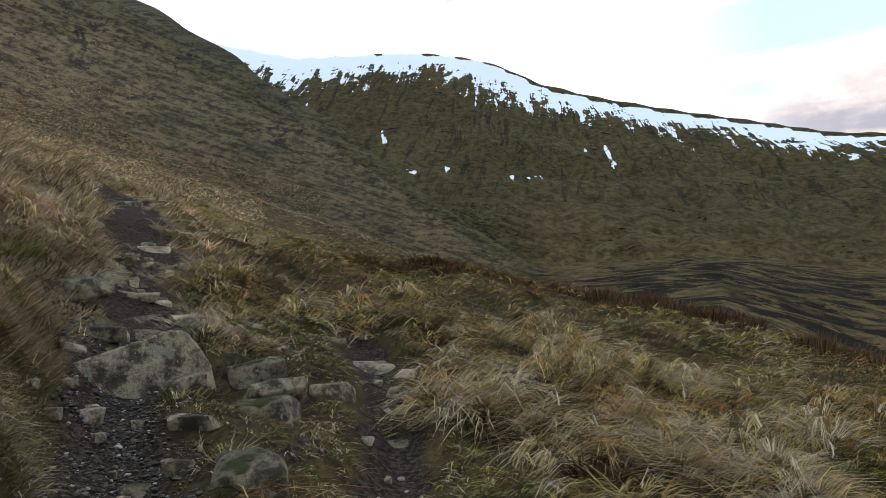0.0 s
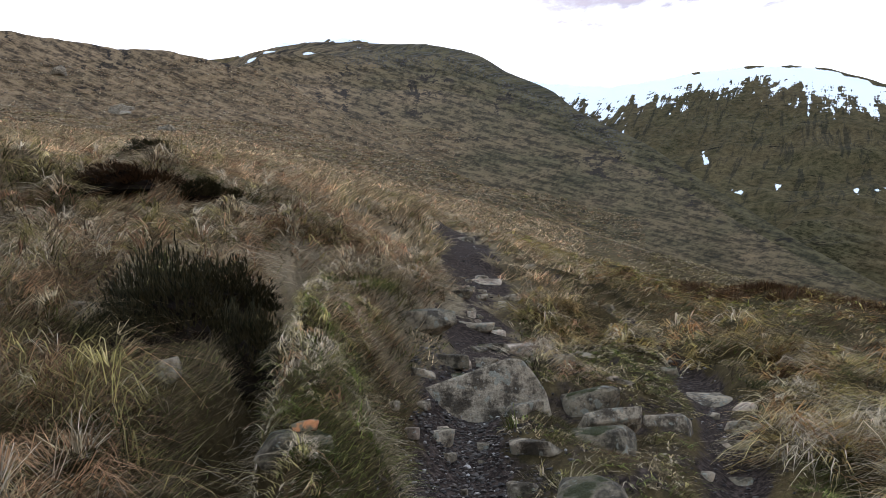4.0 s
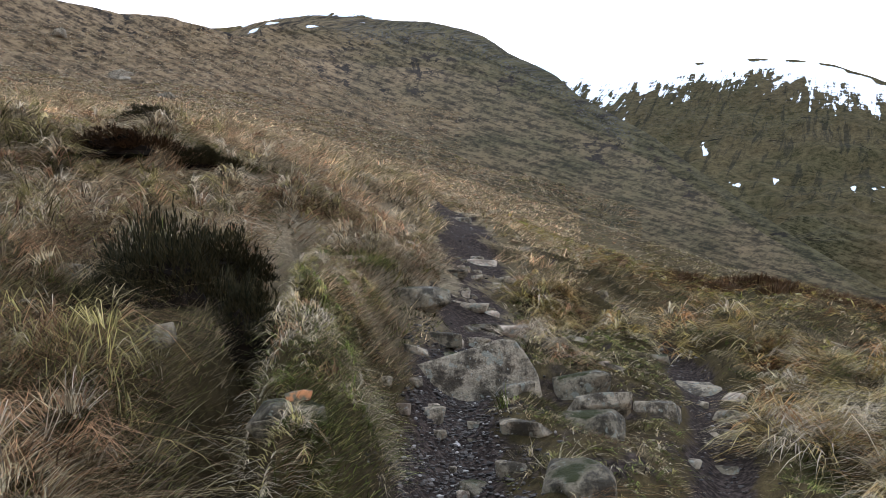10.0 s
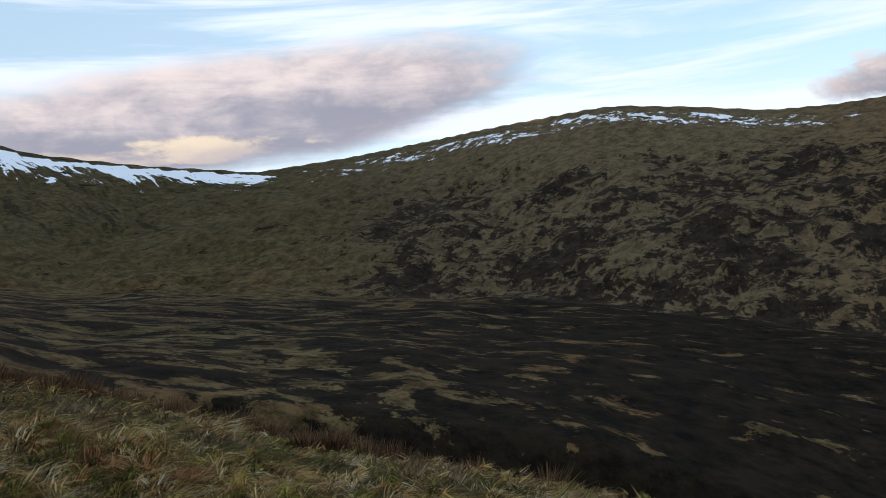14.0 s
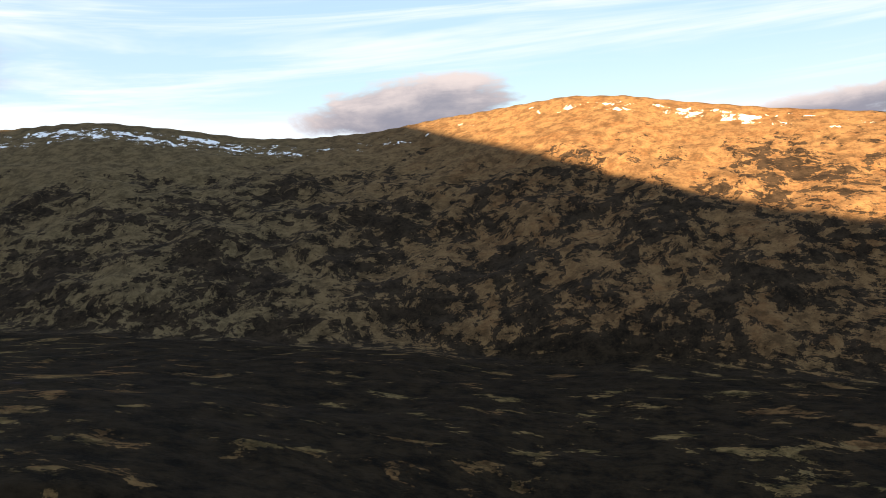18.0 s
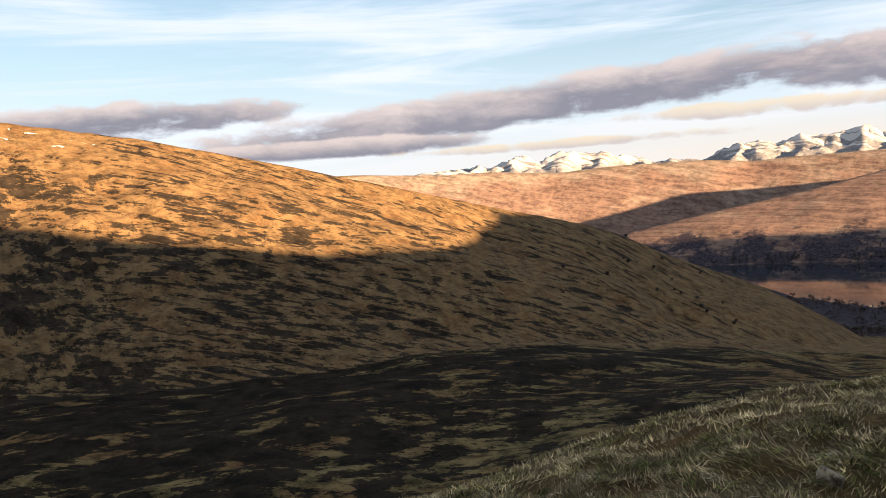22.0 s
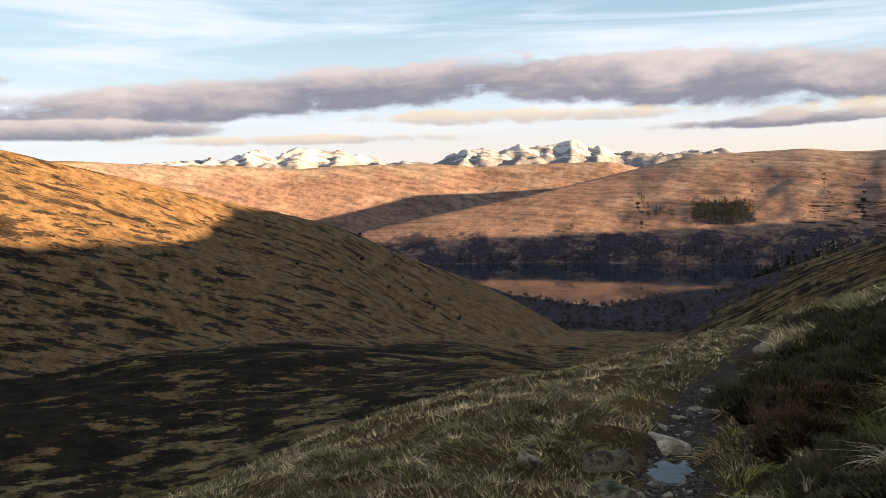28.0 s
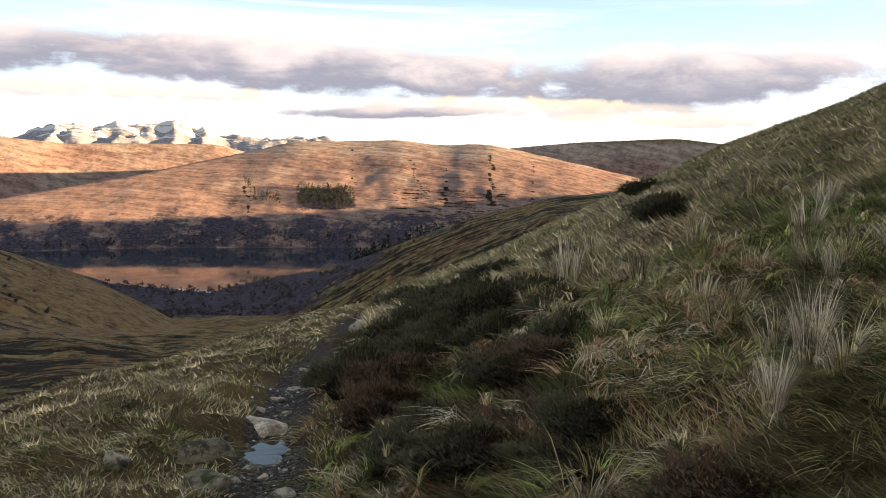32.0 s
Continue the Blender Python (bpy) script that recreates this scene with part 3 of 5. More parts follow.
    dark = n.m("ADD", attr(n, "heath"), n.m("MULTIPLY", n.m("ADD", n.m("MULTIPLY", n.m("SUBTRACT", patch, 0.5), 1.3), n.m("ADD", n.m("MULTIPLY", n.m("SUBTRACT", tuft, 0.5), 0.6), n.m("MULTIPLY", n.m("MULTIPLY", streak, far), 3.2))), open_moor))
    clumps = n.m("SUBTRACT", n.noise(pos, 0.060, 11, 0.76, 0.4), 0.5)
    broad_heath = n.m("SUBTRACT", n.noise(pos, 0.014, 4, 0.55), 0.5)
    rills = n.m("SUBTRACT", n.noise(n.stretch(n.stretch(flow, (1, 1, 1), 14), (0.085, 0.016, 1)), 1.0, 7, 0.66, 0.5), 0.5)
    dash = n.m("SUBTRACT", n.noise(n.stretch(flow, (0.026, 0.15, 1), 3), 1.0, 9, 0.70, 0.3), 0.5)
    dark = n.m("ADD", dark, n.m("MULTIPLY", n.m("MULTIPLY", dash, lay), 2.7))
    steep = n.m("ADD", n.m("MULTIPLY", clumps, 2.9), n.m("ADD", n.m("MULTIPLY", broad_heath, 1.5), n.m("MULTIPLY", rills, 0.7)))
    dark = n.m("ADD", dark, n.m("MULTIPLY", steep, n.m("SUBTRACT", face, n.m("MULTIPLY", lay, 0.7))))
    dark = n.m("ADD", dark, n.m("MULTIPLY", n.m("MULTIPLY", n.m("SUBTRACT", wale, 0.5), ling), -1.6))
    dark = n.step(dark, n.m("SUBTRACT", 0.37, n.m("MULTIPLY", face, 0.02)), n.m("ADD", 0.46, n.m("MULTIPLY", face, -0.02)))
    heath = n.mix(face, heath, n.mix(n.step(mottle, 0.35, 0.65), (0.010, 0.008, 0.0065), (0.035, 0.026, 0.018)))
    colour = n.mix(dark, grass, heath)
    stone = n.mix(n.step(mottle, 0.3, 0.7), (0.018, 0.019, 0.021), (0.100, 0.098, 0.095))
    crag = n.step(n.m("ADD", attr(n, "crag"), n.m("MULTIPLY", n.m("SUBTRACT", tuft, 0.5), 2.0)), 0.62, 0.8)
    colour = n.mix(crag, colour, stone)
    # near-black downslope streaks mixed into the colour of the bowl
    bowl_streak = n.noise(n.stretch(n.stretch(flow, (1, 1, 1), -16), (0.060, 0.012, 1)), 1.0, 9, 0.70, 0.5)
    colour = n.mix(n.m("MULTIPLY", n.m("MULTIPLY", n.step(bowl_streak, 0.53, 0.60), attr(n, "bowl")), 0.6), colour, (0.012, 0.013, 0.011))
    colour = n.mix(attr(n, "alp"), colour, n.mix(n.step(mottle, 0.35, 0.65), (0.10, 0.10, 0.115), (0.22, 0.21, 0.21)))
    wood = n.step(n.m("ADD", attr(n, "wood"), n.m("ADD", n.m("MULTIPLY", n.m("SUBTRACT", n.noise(pos, 0.009, 6, 0.6), 0.5), 1.6), n.m("MULTIPLY", n.m("SUBTRACT", patch, 0.5), 1.0))), 0.36, 0.62)
    # violet-grey wood colour, tinted to stand in for haze in the shade
    colour = n.mix(wood, colour, n.mix(n.step(n.noise(pos, 0.12, 6, 0.7), 0.35, 0.65), (0.016, 0.014, 0.019), (0.050, 0.040, 0.048)))
    pos = true_pos
    soil = n.mix(n.step(n.noise(pos, 30, 6, 0.7), 0.4, 0.7), (0.018, 0.013, 0.011), (0.088, 0.065, 0.053))
    colour = n.mix(n.step(n.m("ADD", attr(n, "worn"), n.m("MULTIPLY", n.m("SUBTRACT", n.noise(pos, 3.5, 6, 0.65), 0.5), 1.2)), 0.38, 0.58), colour, soil)
    couloir = n.noise(n.stretch(n.stretch(flow, (1, 1, 1), -22), (0.085, 0.022, 1)), 1.0, 8, 0.66, 0.4)
    drift = n.noise(pos, 0.028, 8, 0.68)
    snow = n.m("ADD", attr(n, "snow"), n.m("ADD", n.m("ADD", n.m("MULTIPLY", n.m("MULTIPLY", clumps, face), 2.6), n.m("MULTIPLY", n.m("MULTIPLY", n.m("SUBTRACT", couloir, 0.5), n.m("SUBTRACT", 1.0, n.m("MAXIMUM", face, n.m("MULTIPLY", attr(n, "alp"), 0.75)))), 1.7)), n.m("ADD", n.m("MULTIPLY", n.m("SUBTRACT", n.noise(n.stretch(flow, (0.022, 0.010, 1)), 1.0, 3, 0.5), 0.5), 1.5), n.m("MULTIPLY", n.m("MULTIPLY", n.m("SUBTRACT", drift, 0.5), n.m("SUBTRACT", 1.0, attr(n, "alp"))), 1.5))))
    snow = n.step(snow, 0.47, 0.54)
    # snow on the far peaks is coloured dimmer, to read against the bright sky
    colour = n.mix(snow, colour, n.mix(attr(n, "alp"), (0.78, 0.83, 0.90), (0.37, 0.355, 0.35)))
    relief_far = n.m("MULTIPLY", n.m("ADD", patch, n.m("MULTIPLY", tuft, 0.35)), far)
    normal = n.add("ShaderNodeBump", 0, Height=relief_far, Strength=0.22, Distance=5.0)
    normal = n.add("ShaderNodeBump", 0, Height=n.noise(pos, 14, 6, 0.7), Strength=0.6, Distance=0.04, Normal=normal)
    finish(n, colour, 0.95, normal=normal, spec=0.03)
    return mat


def water_material():
    mat, n = material("still water")
    pos = n.add("ShaderNodeNewGeometry", 0)
    finish(n, (0.012, 0.018, 0.025), 0.04, n.noise(n.stretch(pos, (0.4, 1.5, 1), 20), 0.05, 4), 0.02, 1.0, spec=0.5)
    return mat


MOORLAND, WATER = ground_material(), water_material()

# ---------------------------------------------------------------- ground
me, co = sheet()
gx, gy, gz = (co[:, k].astype(float) for k in range(3))
gb = np.degrees(np.arctan2(gx, gy))
gb = np.where(gb < -60, gb + 360, gb)
gr = np.hypot(gx, gy)
attribute(me, "worn", np.maximum(np.maximum(trodden(gx, gy), 0.85 * side_track(gx, gy)), 0.44 * stony(gx, gy)))
attribute(me, "close", smooth(gr, 150, 30))
meadow = np.maximum(smooth(gb, 120, 128) * smooth(gb, 180, 172), smooth(gr, 7, 12) * smooth(gb, -4, -12))
attribute(me, "thatch_shade", smooth(gr, 60, 25) * (1 - 0.9 * meadow))
attribute(me, "bracken", smooth(gr, 2700, 2900) * smooth(np.degrees(np.arctan2(gz, gr)), 1.2, -1.0) * smooth(gr, 4560, 4500) * smooth(gb, 118, 126))
angle = np.degrees(np.arctan2(gz, gr))
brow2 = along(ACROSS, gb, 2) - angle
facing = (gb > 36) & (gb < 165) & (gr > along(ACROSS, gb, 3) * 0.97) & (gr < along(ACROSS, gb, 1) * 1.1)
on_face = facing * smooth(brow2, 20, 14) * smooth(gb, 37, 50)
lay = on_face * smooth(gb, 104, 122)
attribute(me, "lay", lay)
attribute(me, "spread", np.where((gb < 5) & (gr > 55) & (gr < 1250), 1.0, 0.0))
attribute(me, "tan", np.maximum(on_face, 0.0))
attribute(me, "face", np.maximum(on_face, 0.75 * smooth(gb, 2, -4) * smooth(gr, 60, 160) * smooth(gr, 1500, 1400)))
attribute(me, "bleach", np.maximum(0.7 * smooth(gr, 4, 7) * smooth(gr, 60, 24) * smooth(gb, -12, -26), 0.4 * smooth(gr, 6, 12) * smooth(gr, 110, 70) * smooth(gb, 172, 180)))
attribute(me, "arc", gb * 17.0 * np.maximum(1.0, gr / 900))
attribute(me, "run", np.where(facing, brow2 * 17.0, np.where((gb < 44) & (gr > 1250) & (gr < 2500), (along(CORRIE, gb, 2) - angle) * 40, np.where(gr > 2000, (2 - angle) * 60, np.where((gb < 12) & (gr < 1250), -angle * 20.0, gr * 0.30)))))
ling = smooth(gb, 12, 3) * smooth(gr, 25, 70) * (gr < 1250)
attribute(me, "ling", ling)
attribute(me, "sere", (0.75 * smooth(gb, -38, -12) + 0.35 * smooth(gr, 150, 900)) * ling + on_face * smooth(gb, 94, 70))
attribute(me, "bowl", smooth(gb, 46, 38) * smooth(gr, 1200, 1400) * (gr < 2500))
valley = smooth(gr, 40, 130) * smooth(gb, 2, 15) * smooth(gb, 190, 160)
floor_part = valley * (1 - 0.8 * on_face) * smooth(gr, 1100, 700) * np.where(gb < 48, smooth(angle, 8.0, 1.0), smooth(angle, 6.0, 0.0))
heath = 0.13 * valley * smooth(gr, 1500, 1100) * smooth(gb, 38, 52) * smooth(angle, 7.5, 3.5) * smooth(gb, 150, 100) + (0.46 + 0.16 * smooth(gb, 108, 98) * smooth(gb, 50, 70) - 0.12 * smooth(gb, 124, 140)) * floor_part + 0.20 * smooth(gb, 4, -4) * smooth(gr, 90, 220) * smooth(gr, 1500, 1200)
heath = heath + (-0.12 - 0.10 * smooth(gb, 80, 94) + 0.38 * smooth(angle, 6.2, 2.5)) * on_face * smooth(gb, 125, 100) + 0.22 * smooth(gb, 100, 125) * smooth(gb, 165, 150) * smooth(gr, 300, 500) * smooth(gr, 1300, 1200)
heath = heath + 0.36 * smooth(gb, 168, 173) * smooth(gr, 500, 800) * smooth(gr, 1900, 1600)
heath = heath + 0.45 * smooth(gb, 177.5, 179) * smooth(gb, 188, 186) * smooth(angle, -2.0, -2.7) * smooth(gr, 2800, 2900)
# ravines and their shade drawn as dark lines in colour, without relief
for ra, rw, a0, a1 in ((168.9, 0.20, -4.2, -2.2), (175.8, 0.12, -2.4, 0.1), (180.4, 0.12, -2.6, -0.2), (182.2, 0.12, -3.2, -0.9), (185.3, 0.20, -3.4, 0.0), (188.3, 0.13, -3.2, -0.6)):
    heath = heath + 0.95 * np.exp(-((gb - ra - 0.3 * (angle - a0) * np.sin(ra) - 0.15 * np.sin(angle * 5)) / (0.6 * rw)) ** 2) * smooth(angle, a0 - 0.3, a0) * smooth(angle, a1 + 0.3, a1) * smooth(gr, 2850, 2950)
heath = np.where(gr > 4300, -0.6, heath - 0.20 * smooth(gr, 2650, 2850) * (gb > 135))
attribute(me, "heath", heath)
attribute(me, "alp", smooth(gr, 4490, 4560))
attribute(me, "lush", (1 - ling) * smooth(gb, -42, -12) * smooth(gb, 62, 40) * smooth(gr, 120, 400) * (0.5 + 0.5 * np.maximum(smooth(gr, 1000, 1250), smooth(gb, 4, -4))))
steep = smooth(gb, -24, -17) * smooth(gb, -6, -12) * smooth(gr, 800, 900) * smooth(gr, 1100, 1060)
below = along(SPUR, gb, 2) - angle
drop_c = along(CORRIE, gb, 2) - angle
steep = np.maximum(steep, 1.15 * smooth(gb, -34, -27) * smooth(gb, -5, -9) * smooth(below, 4.2, 0.8) * smooth(gr, 300, 500) * (gr < 1250))
scarp = np.interp(gb, [-12, -9, 4, 9, 26, 40], [0, 1, 1, 0.7, 0.5, 0]) * smooth(drop_c, 0.4, 1.2) * smooth(drop_c, 8.0, 4.5) * (gr > 1100) * (gr < 2400)
attribute(me, "crag", 0.50 * scarp + 0.52 * steep + 0.12 * smooth(gb, 88, 92) * smooth(gb, 120, 115) * smooth(angle, 3, 5) * smooth(gr, 600, 700))
# snow lies in a broken band under the rim of the corrie, and in the gullies below it
drop = along(CORRIE, gb, 2) - angle
reach = np.interp(gb, [-34, -24, -16, -9, -7, 2, 8, 14, 40], [0.5, 0.5, 6.2, 5.4, 4.0, 3.6, 2.3, 2.2, 1.3])
edge = np.interp(gb, [-34, -14, -6, 3, 8, 40], [0.0, 0.0, 0.0, 0.10, 0.30, 0.20])
snow = np.where(drop < edge, -0.6, np.interp(drop / reach, [0, 0.15, 0.5, 1.1, 2.0], [1.25, 1.05, 0.55, 0.08, -0.35]))
snow = snow - 0.36 * smooth(gb, 5, 0) * smooth(drop, 0.3, 0.9)
snow = np.where((gb > -35) & (gb < 42) & (gr > 1300), snow - 0.8 * smooth(gb, 39.5, 41.8), -1.0)
fringe = smooth(brow2, 0.30, 0.45) * smooth(brow2, 1.5, 0.9) * np.interp(gb, [42, 46, 56, 60, 66, 74, 79, 92, 101, 112, 116], [0.0, 0.32, 0.36, 0.46, 0.40, 0.36, 0.1, 0.18, 0.30, 0.26, 0.0])
snow = np.where((gb >= 42) & (gb < 118) & (gr > 700), np.where(fringe > 0.03, fringe - 0.02, -0.8), snow)
for a0, e0, wa, we in ((-30.1, 20.05, 0.9, 0.16), (-34.2, 19.75, 0.6, 0.25), (-26.6, 20.3, 0.35, 0.12), (-33.0, 20.2, 0.5, 0.15)):
    lying = 0.75 * np.exp(-((gb - a0) / wa) ** 2 - ((angle - e0) / we) ** 2) - 0.1
    snow = np.where((np.abs(gb - a0) < 2) & (gr > 800) & (gr < 1400), np.maximum(snow, lying), snow)
for a0, e0, wa, we in ((-1.6, 7.9, 0.35, 0.28), (1.0, 7.9, 0.5, 0.25), (5.3, 7.05, 0.3, 0.3), (6.7, 6.85, 0.6, 0.16), (-3.4, 10.3, 0.22, 0.7), (-1.1, 5.3, 0.45, 0.10), (10.5, 8.2, 0.2, 0.7), (12.0, 7.8, 0.22, 0.9)):
    lying = 0.85 * np.exp(-((gb - a0 + 0.4 * (angle - e0)) / wa) ** 2 - ((angle - e0) / we) ** 2) - 0.1
    snow = np.where((np.abs(gb - a0) < 2) & (np.abs(angle - e0) < 2) & (gr > 900) & (gr < 2400), np.maximum(snow, lying), snow)
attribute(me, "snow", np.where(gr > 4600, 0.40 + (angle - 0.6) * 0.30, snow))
wood = smooth(gb, 150, 160) * smooth(gb, 186, 181) * smooth(gr, 1250, 1500) * smooth(gr, 2400, 2150) * 0.75
wood = np.maximum(wood, 0.86 * np.exp(-(((gb - 173.9 + 0.3 * (angle + 3.3)) / 2.0) ** 4 + ((angle + 3.3) / 0.80) ** 4) ** 1.5) * (gr > 2850))
# wooded lower slope, darkened in colour to deepen the shade that falls there
wood = np.maximum(wood, 0.60 * smooth(gb, 146, 152) * smooth(gb, 196, 190) * smooth(angle, -3.6, -5.0) * (gr > 2790))
attribute(me, "wood", wood)
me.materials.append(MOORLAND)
ground = tagged(new("ground", me), "rough winter moorland of straw-coloured grass, heather and snow patches", "hillside", kind="structure")

lake = bpy.data.meshes.new("water")
ring = [(r * math.sin(radians(a)), r * math.cos(radians(a)), LOCH) for r, a in
        [(1900, a) for a in range(150, 202, 4)] + [(3000, a) for a in range(198, 148, -4)]]
lake.from_pydata(ring, [], [list(range(len(ring)))[::-1]])
lake.materials.append(WATER)
tagged(new("water", lake), "still dark lake water reflecting the sunlit hills", "lake", kind="structure")

# ---------------------------------------------------------------- grass
def from_triangles(name, verts, faces, mat, smooth_faces=False):
    me = bpy.data.meshes.new(name)
    me.vertices.add(len(verts)), me.loops.add(faces.size), me.polygons.add(len(faces))
    me.vertices.foreach_set("co", np.ascontiguousarray(verts, np.float32).ravel())
    me.loops.foreach_set("vertex_index", np.ascontiguousarray(faces, np.int32).ravel())
    me.polygons.foreach_set("loop_start", np.arange(len(faces), dtype=np.int32) * 3)
    me.polygons.foreach_set("use_smooth", np.full(len(faces), smooth_faces))
    me.update(calc_edges=True)
    me.materials.append(mat)
    return me


def blades(root, out, length, lean, droop, width, joints=2):
    """Curved tapering blades: root (n,3), out (n) bearing in radians; lean 0 upright to 1 flat."""
    n = len(root)
    ox, oy = np.sin(out), np.cos(out)
    stops = {1: (0.0,), 2: (0.0, 0.55), 3: (0.0, 0.38, 0.72)}[joints]
    rows = [(s, w * (1 - 0.35 * s)) for s in stops for w in (1.0, -1.0)] + [(1.0, 0.0)]
    verts = np.empty((n, len(rows), 3))
    for i, (s, wide) in enumerate(rows):
        away = length * lean * (s * 0.6 + s * s * 0.55)
        rise = length * (1 - 0.55 * lean) * (s - droop * s * s)
        verts[:, i, 0] = root[:, 0] + ox * away + oy * width * wide * 0.5
        verts[:, i, 1] = root[:, 1] + oy * away - ox * width * wide * 0.5
        verts[:, i, 2] = root[:, 2] + rise
    tri = [t for k in range(joints - 1) for t in ([2 * k, 2 * k + 1, 2 * k + 3], [2 * k, 2 * k + 3, 2 * k + 2])] + [[2 * joints - 2, 2 * joints - 1, 2 * joints]]
    base = (np.arange(n) * len(rows))[:, None, None]
    return verts.reshape(-1, 3), (base + np.array(tri)[None]).reshape(-1, 3)


def grass_material():
    mat, n = material("dry grass")
    node = n.tree.nodes.new("ShaderNodeAttribute")
    node.attribute_name = "tint"
    geo = n.tree.nodes.new("ShaderNodeNewGeometry")
    vary = n.m("ADD", 0.25, n.m("MULTIPLY", geo.outputs["Random Per Island"], 1.75))
    mul = n.tree.nodes.new("ShaderNodeVectorMath")
    mul.operation = "SCALE"
    n.put(node.outputs["Color"], mul.inputs[0]), n.put(vary, mul.inputs["Scale"])
    node = finish(n, mul.outputs[0], 0.9, spec=0.04)
    glow = n.add("ShaderNodeBsdfTranslucent", 0, Color=mul.outputs[0])
    both = n.add("ShaderNodeMixShader", 0, Fac=0.38)
    n.tree.links.new(node.outputs[0], both.node.inputs[1]), n.tree.links.new(glow, both.node.inputs[2])
    for end in n.tree.nodes:
        if end.type == "OUTPUT_MATERIAL":
            n.tree.links.new(both, end.inputs[0])
    return mat


# Stones along the path ahead: x, y, width, height
STEPS = [(-1.36, 4.30, 0.30, 0.10), (-1.12, 4.93, 0.40, 0.18), (-0.66, 5.01, 0.35, 0.24), (-0.62, 6.60, 0.62, 0.19),
         (-2.01, 6.42, 0.62, 0.13), (-2.02, 4.96, 0.29, 0.08), (-3.19, 9.22, 0.44, 0.12), (-3.36, 9.46, 0.34, 0.17), (-3.21, 11.18, 0.24, 0.07),
         (-2.82, 7.41, 0.22, 0.06), (-2.39, 6.63, 0.29, 0.07), (-1.12, 3.75, 0.24, 0.07), (-1.05, 3.33, 0.15, 0.06),
         (-0.28, 4.76, 0.17, 0.10), (-0.26, 5.47, 0.27, 0.06), (-0.28, 5.80, 0.24, 0.06), (-1.52, 6.75, 0.19, 0.14), (-2.14, 6.25, 0.24, 0.07),
         (-1.84, 5.26, 0.14, 0.06), (-1.49, 5.88, 0.19, 0.08), (-5.0, 13.4, 0.5, 0.12), (-6.2, 16.6, 0.5, 0.12), (-1.83, 9.43, 0.20, 0.06)]
# Stones along the path behind: x, y, width, height
BACK_STONES = [(2.05, -5.74, 0.17, 0.16), (1.60, -6.15, 0.40, 0.22), (1.40, -5.35, 0.34, 0.18), (1.40, -6.98, 0.50, 0.10), (0.92, -13.2, 0.70, 0.22), (-0.38, -5.40, 0.16, 0.06), (1.43, -10.0, 0.31, 0.07),
               (1.42, -8.86, 0.18, 0.06), (1.12, -6.15, 0.12, 0.05), (1.25, -5.9, 0.15, 0.05), (0.98, -5.40, 0.21, 0.07), (1.30, -5.55, 0.11, 0.06), (1.47, -8.16, 0.19, 0.06), (1.30, -7.6, 0.13, 0.05), (1.5, -7.5, 0.1, 0.04),
               (1.16, -5.75, 0.08, 0.04), (1.35, -9.3, 0.16, 0.05), (1.1, -5.1, 0.10, 0.05)]
# x, y, width, height, kind
BUSHES = [(-2.40, 2.78, 0.62, 0.90, 0), (-2.28, 3.10, 0.62, 0.85, 1), (-2.72, 3.50, 0.75, 0.75, 1), (-2.42, 2.62, 0.4, 0.5, 1), (-5.0, 5.4, 1.0, 0.60, 2), (-4.6, 5.9, 0.8, 0.55, 0), (-4.2, 6.4, 0.7, 0.5, 1),
          (0.42, -6.1, 0.80, 0.62, 2), (0.62, -7.3, 1.0, 0.8, 0), (0.05, -7.6, 1.1, 0.8, 0), (-0.45, -7.6, 1.0, 0.8, 1), (-0.55, -9.0, 1.3, 1.0, 0)]
BUSHES += [(0.15, -6.9, 1.0, 0.6, 2), (-0.9, -6.6, 0.9, 0.6, 1), (-1.1, -7.9, 1.0, 0.65, 0), (0.05, -5.6, 0.8, 0.5, 0), (-0.45, -5.0, 0.8, 0.45, 2), (-0.10, -9.6, 1.1, 0.9, 1), (-1.15, -9.3, 0.8, 0.7, 1), (-0.50, -6.1, 0.9, 0.6, 2), (-0.05, -4.6, 0.8, 0.5, 0), (0.25, -5.2, 0.7, 0.45, 1), (-3.64, -13.3, 1.2, 0.9, 0),
           (-0.85, -3.45, 0.6, 0.35, 2), (0.95, -8.3, 0.7, 0.5, 1), (-0.3, -11.8, 1.4, 0.9, 1), (0.25, -14.0, 1.4, 0.8, 0), (-2.2, -13.5, 1.0, 0.6, 1), (-5.5, -21, 1.6, 0.9, 0)]
BUSHES += [(0.36, -6.84, 0.95, 0.75, 2), (0.29, -9.18, 1.1, 0.8, 0), (-0.11, -10.7, 1.2, 0.8, 0), (-0.60, -10.7, 1.2, 0.8, 1), (-0.50, -5.97, 0.8, 0.45, 0), (-0.72, -6.0, 0.8, 0.4, 2), (-0.45, -4.29, 0.7, 0.4, 0),
           (-0.62, -4.6, 0.6, 0.35, 1), (-1.04, -3.2, 0.6, 0.35, 0), (-1.04, -9.49, 1.2, 0.8, 1), (0.0, -8.3, 1.1, 0.7, 1), (0.45, -8.1, 0.9, 0.7, 0), (-4.1, -14.65, 1.5, 0.9, 0), (-1.12, -13.8, 1.3, 0.8, 1)]
# where no tuft grows: x, y, radius
CLEAR = [(x, y + 0.25 * q, 0.5 * q) for x, y, q, _ in STEPS] + [(x, y, 0.5 * q) for x, y, q, _ in BACK_STONES] + [(x, y, 0.38 * q) for x, y, q, _, _ in BUSHES]
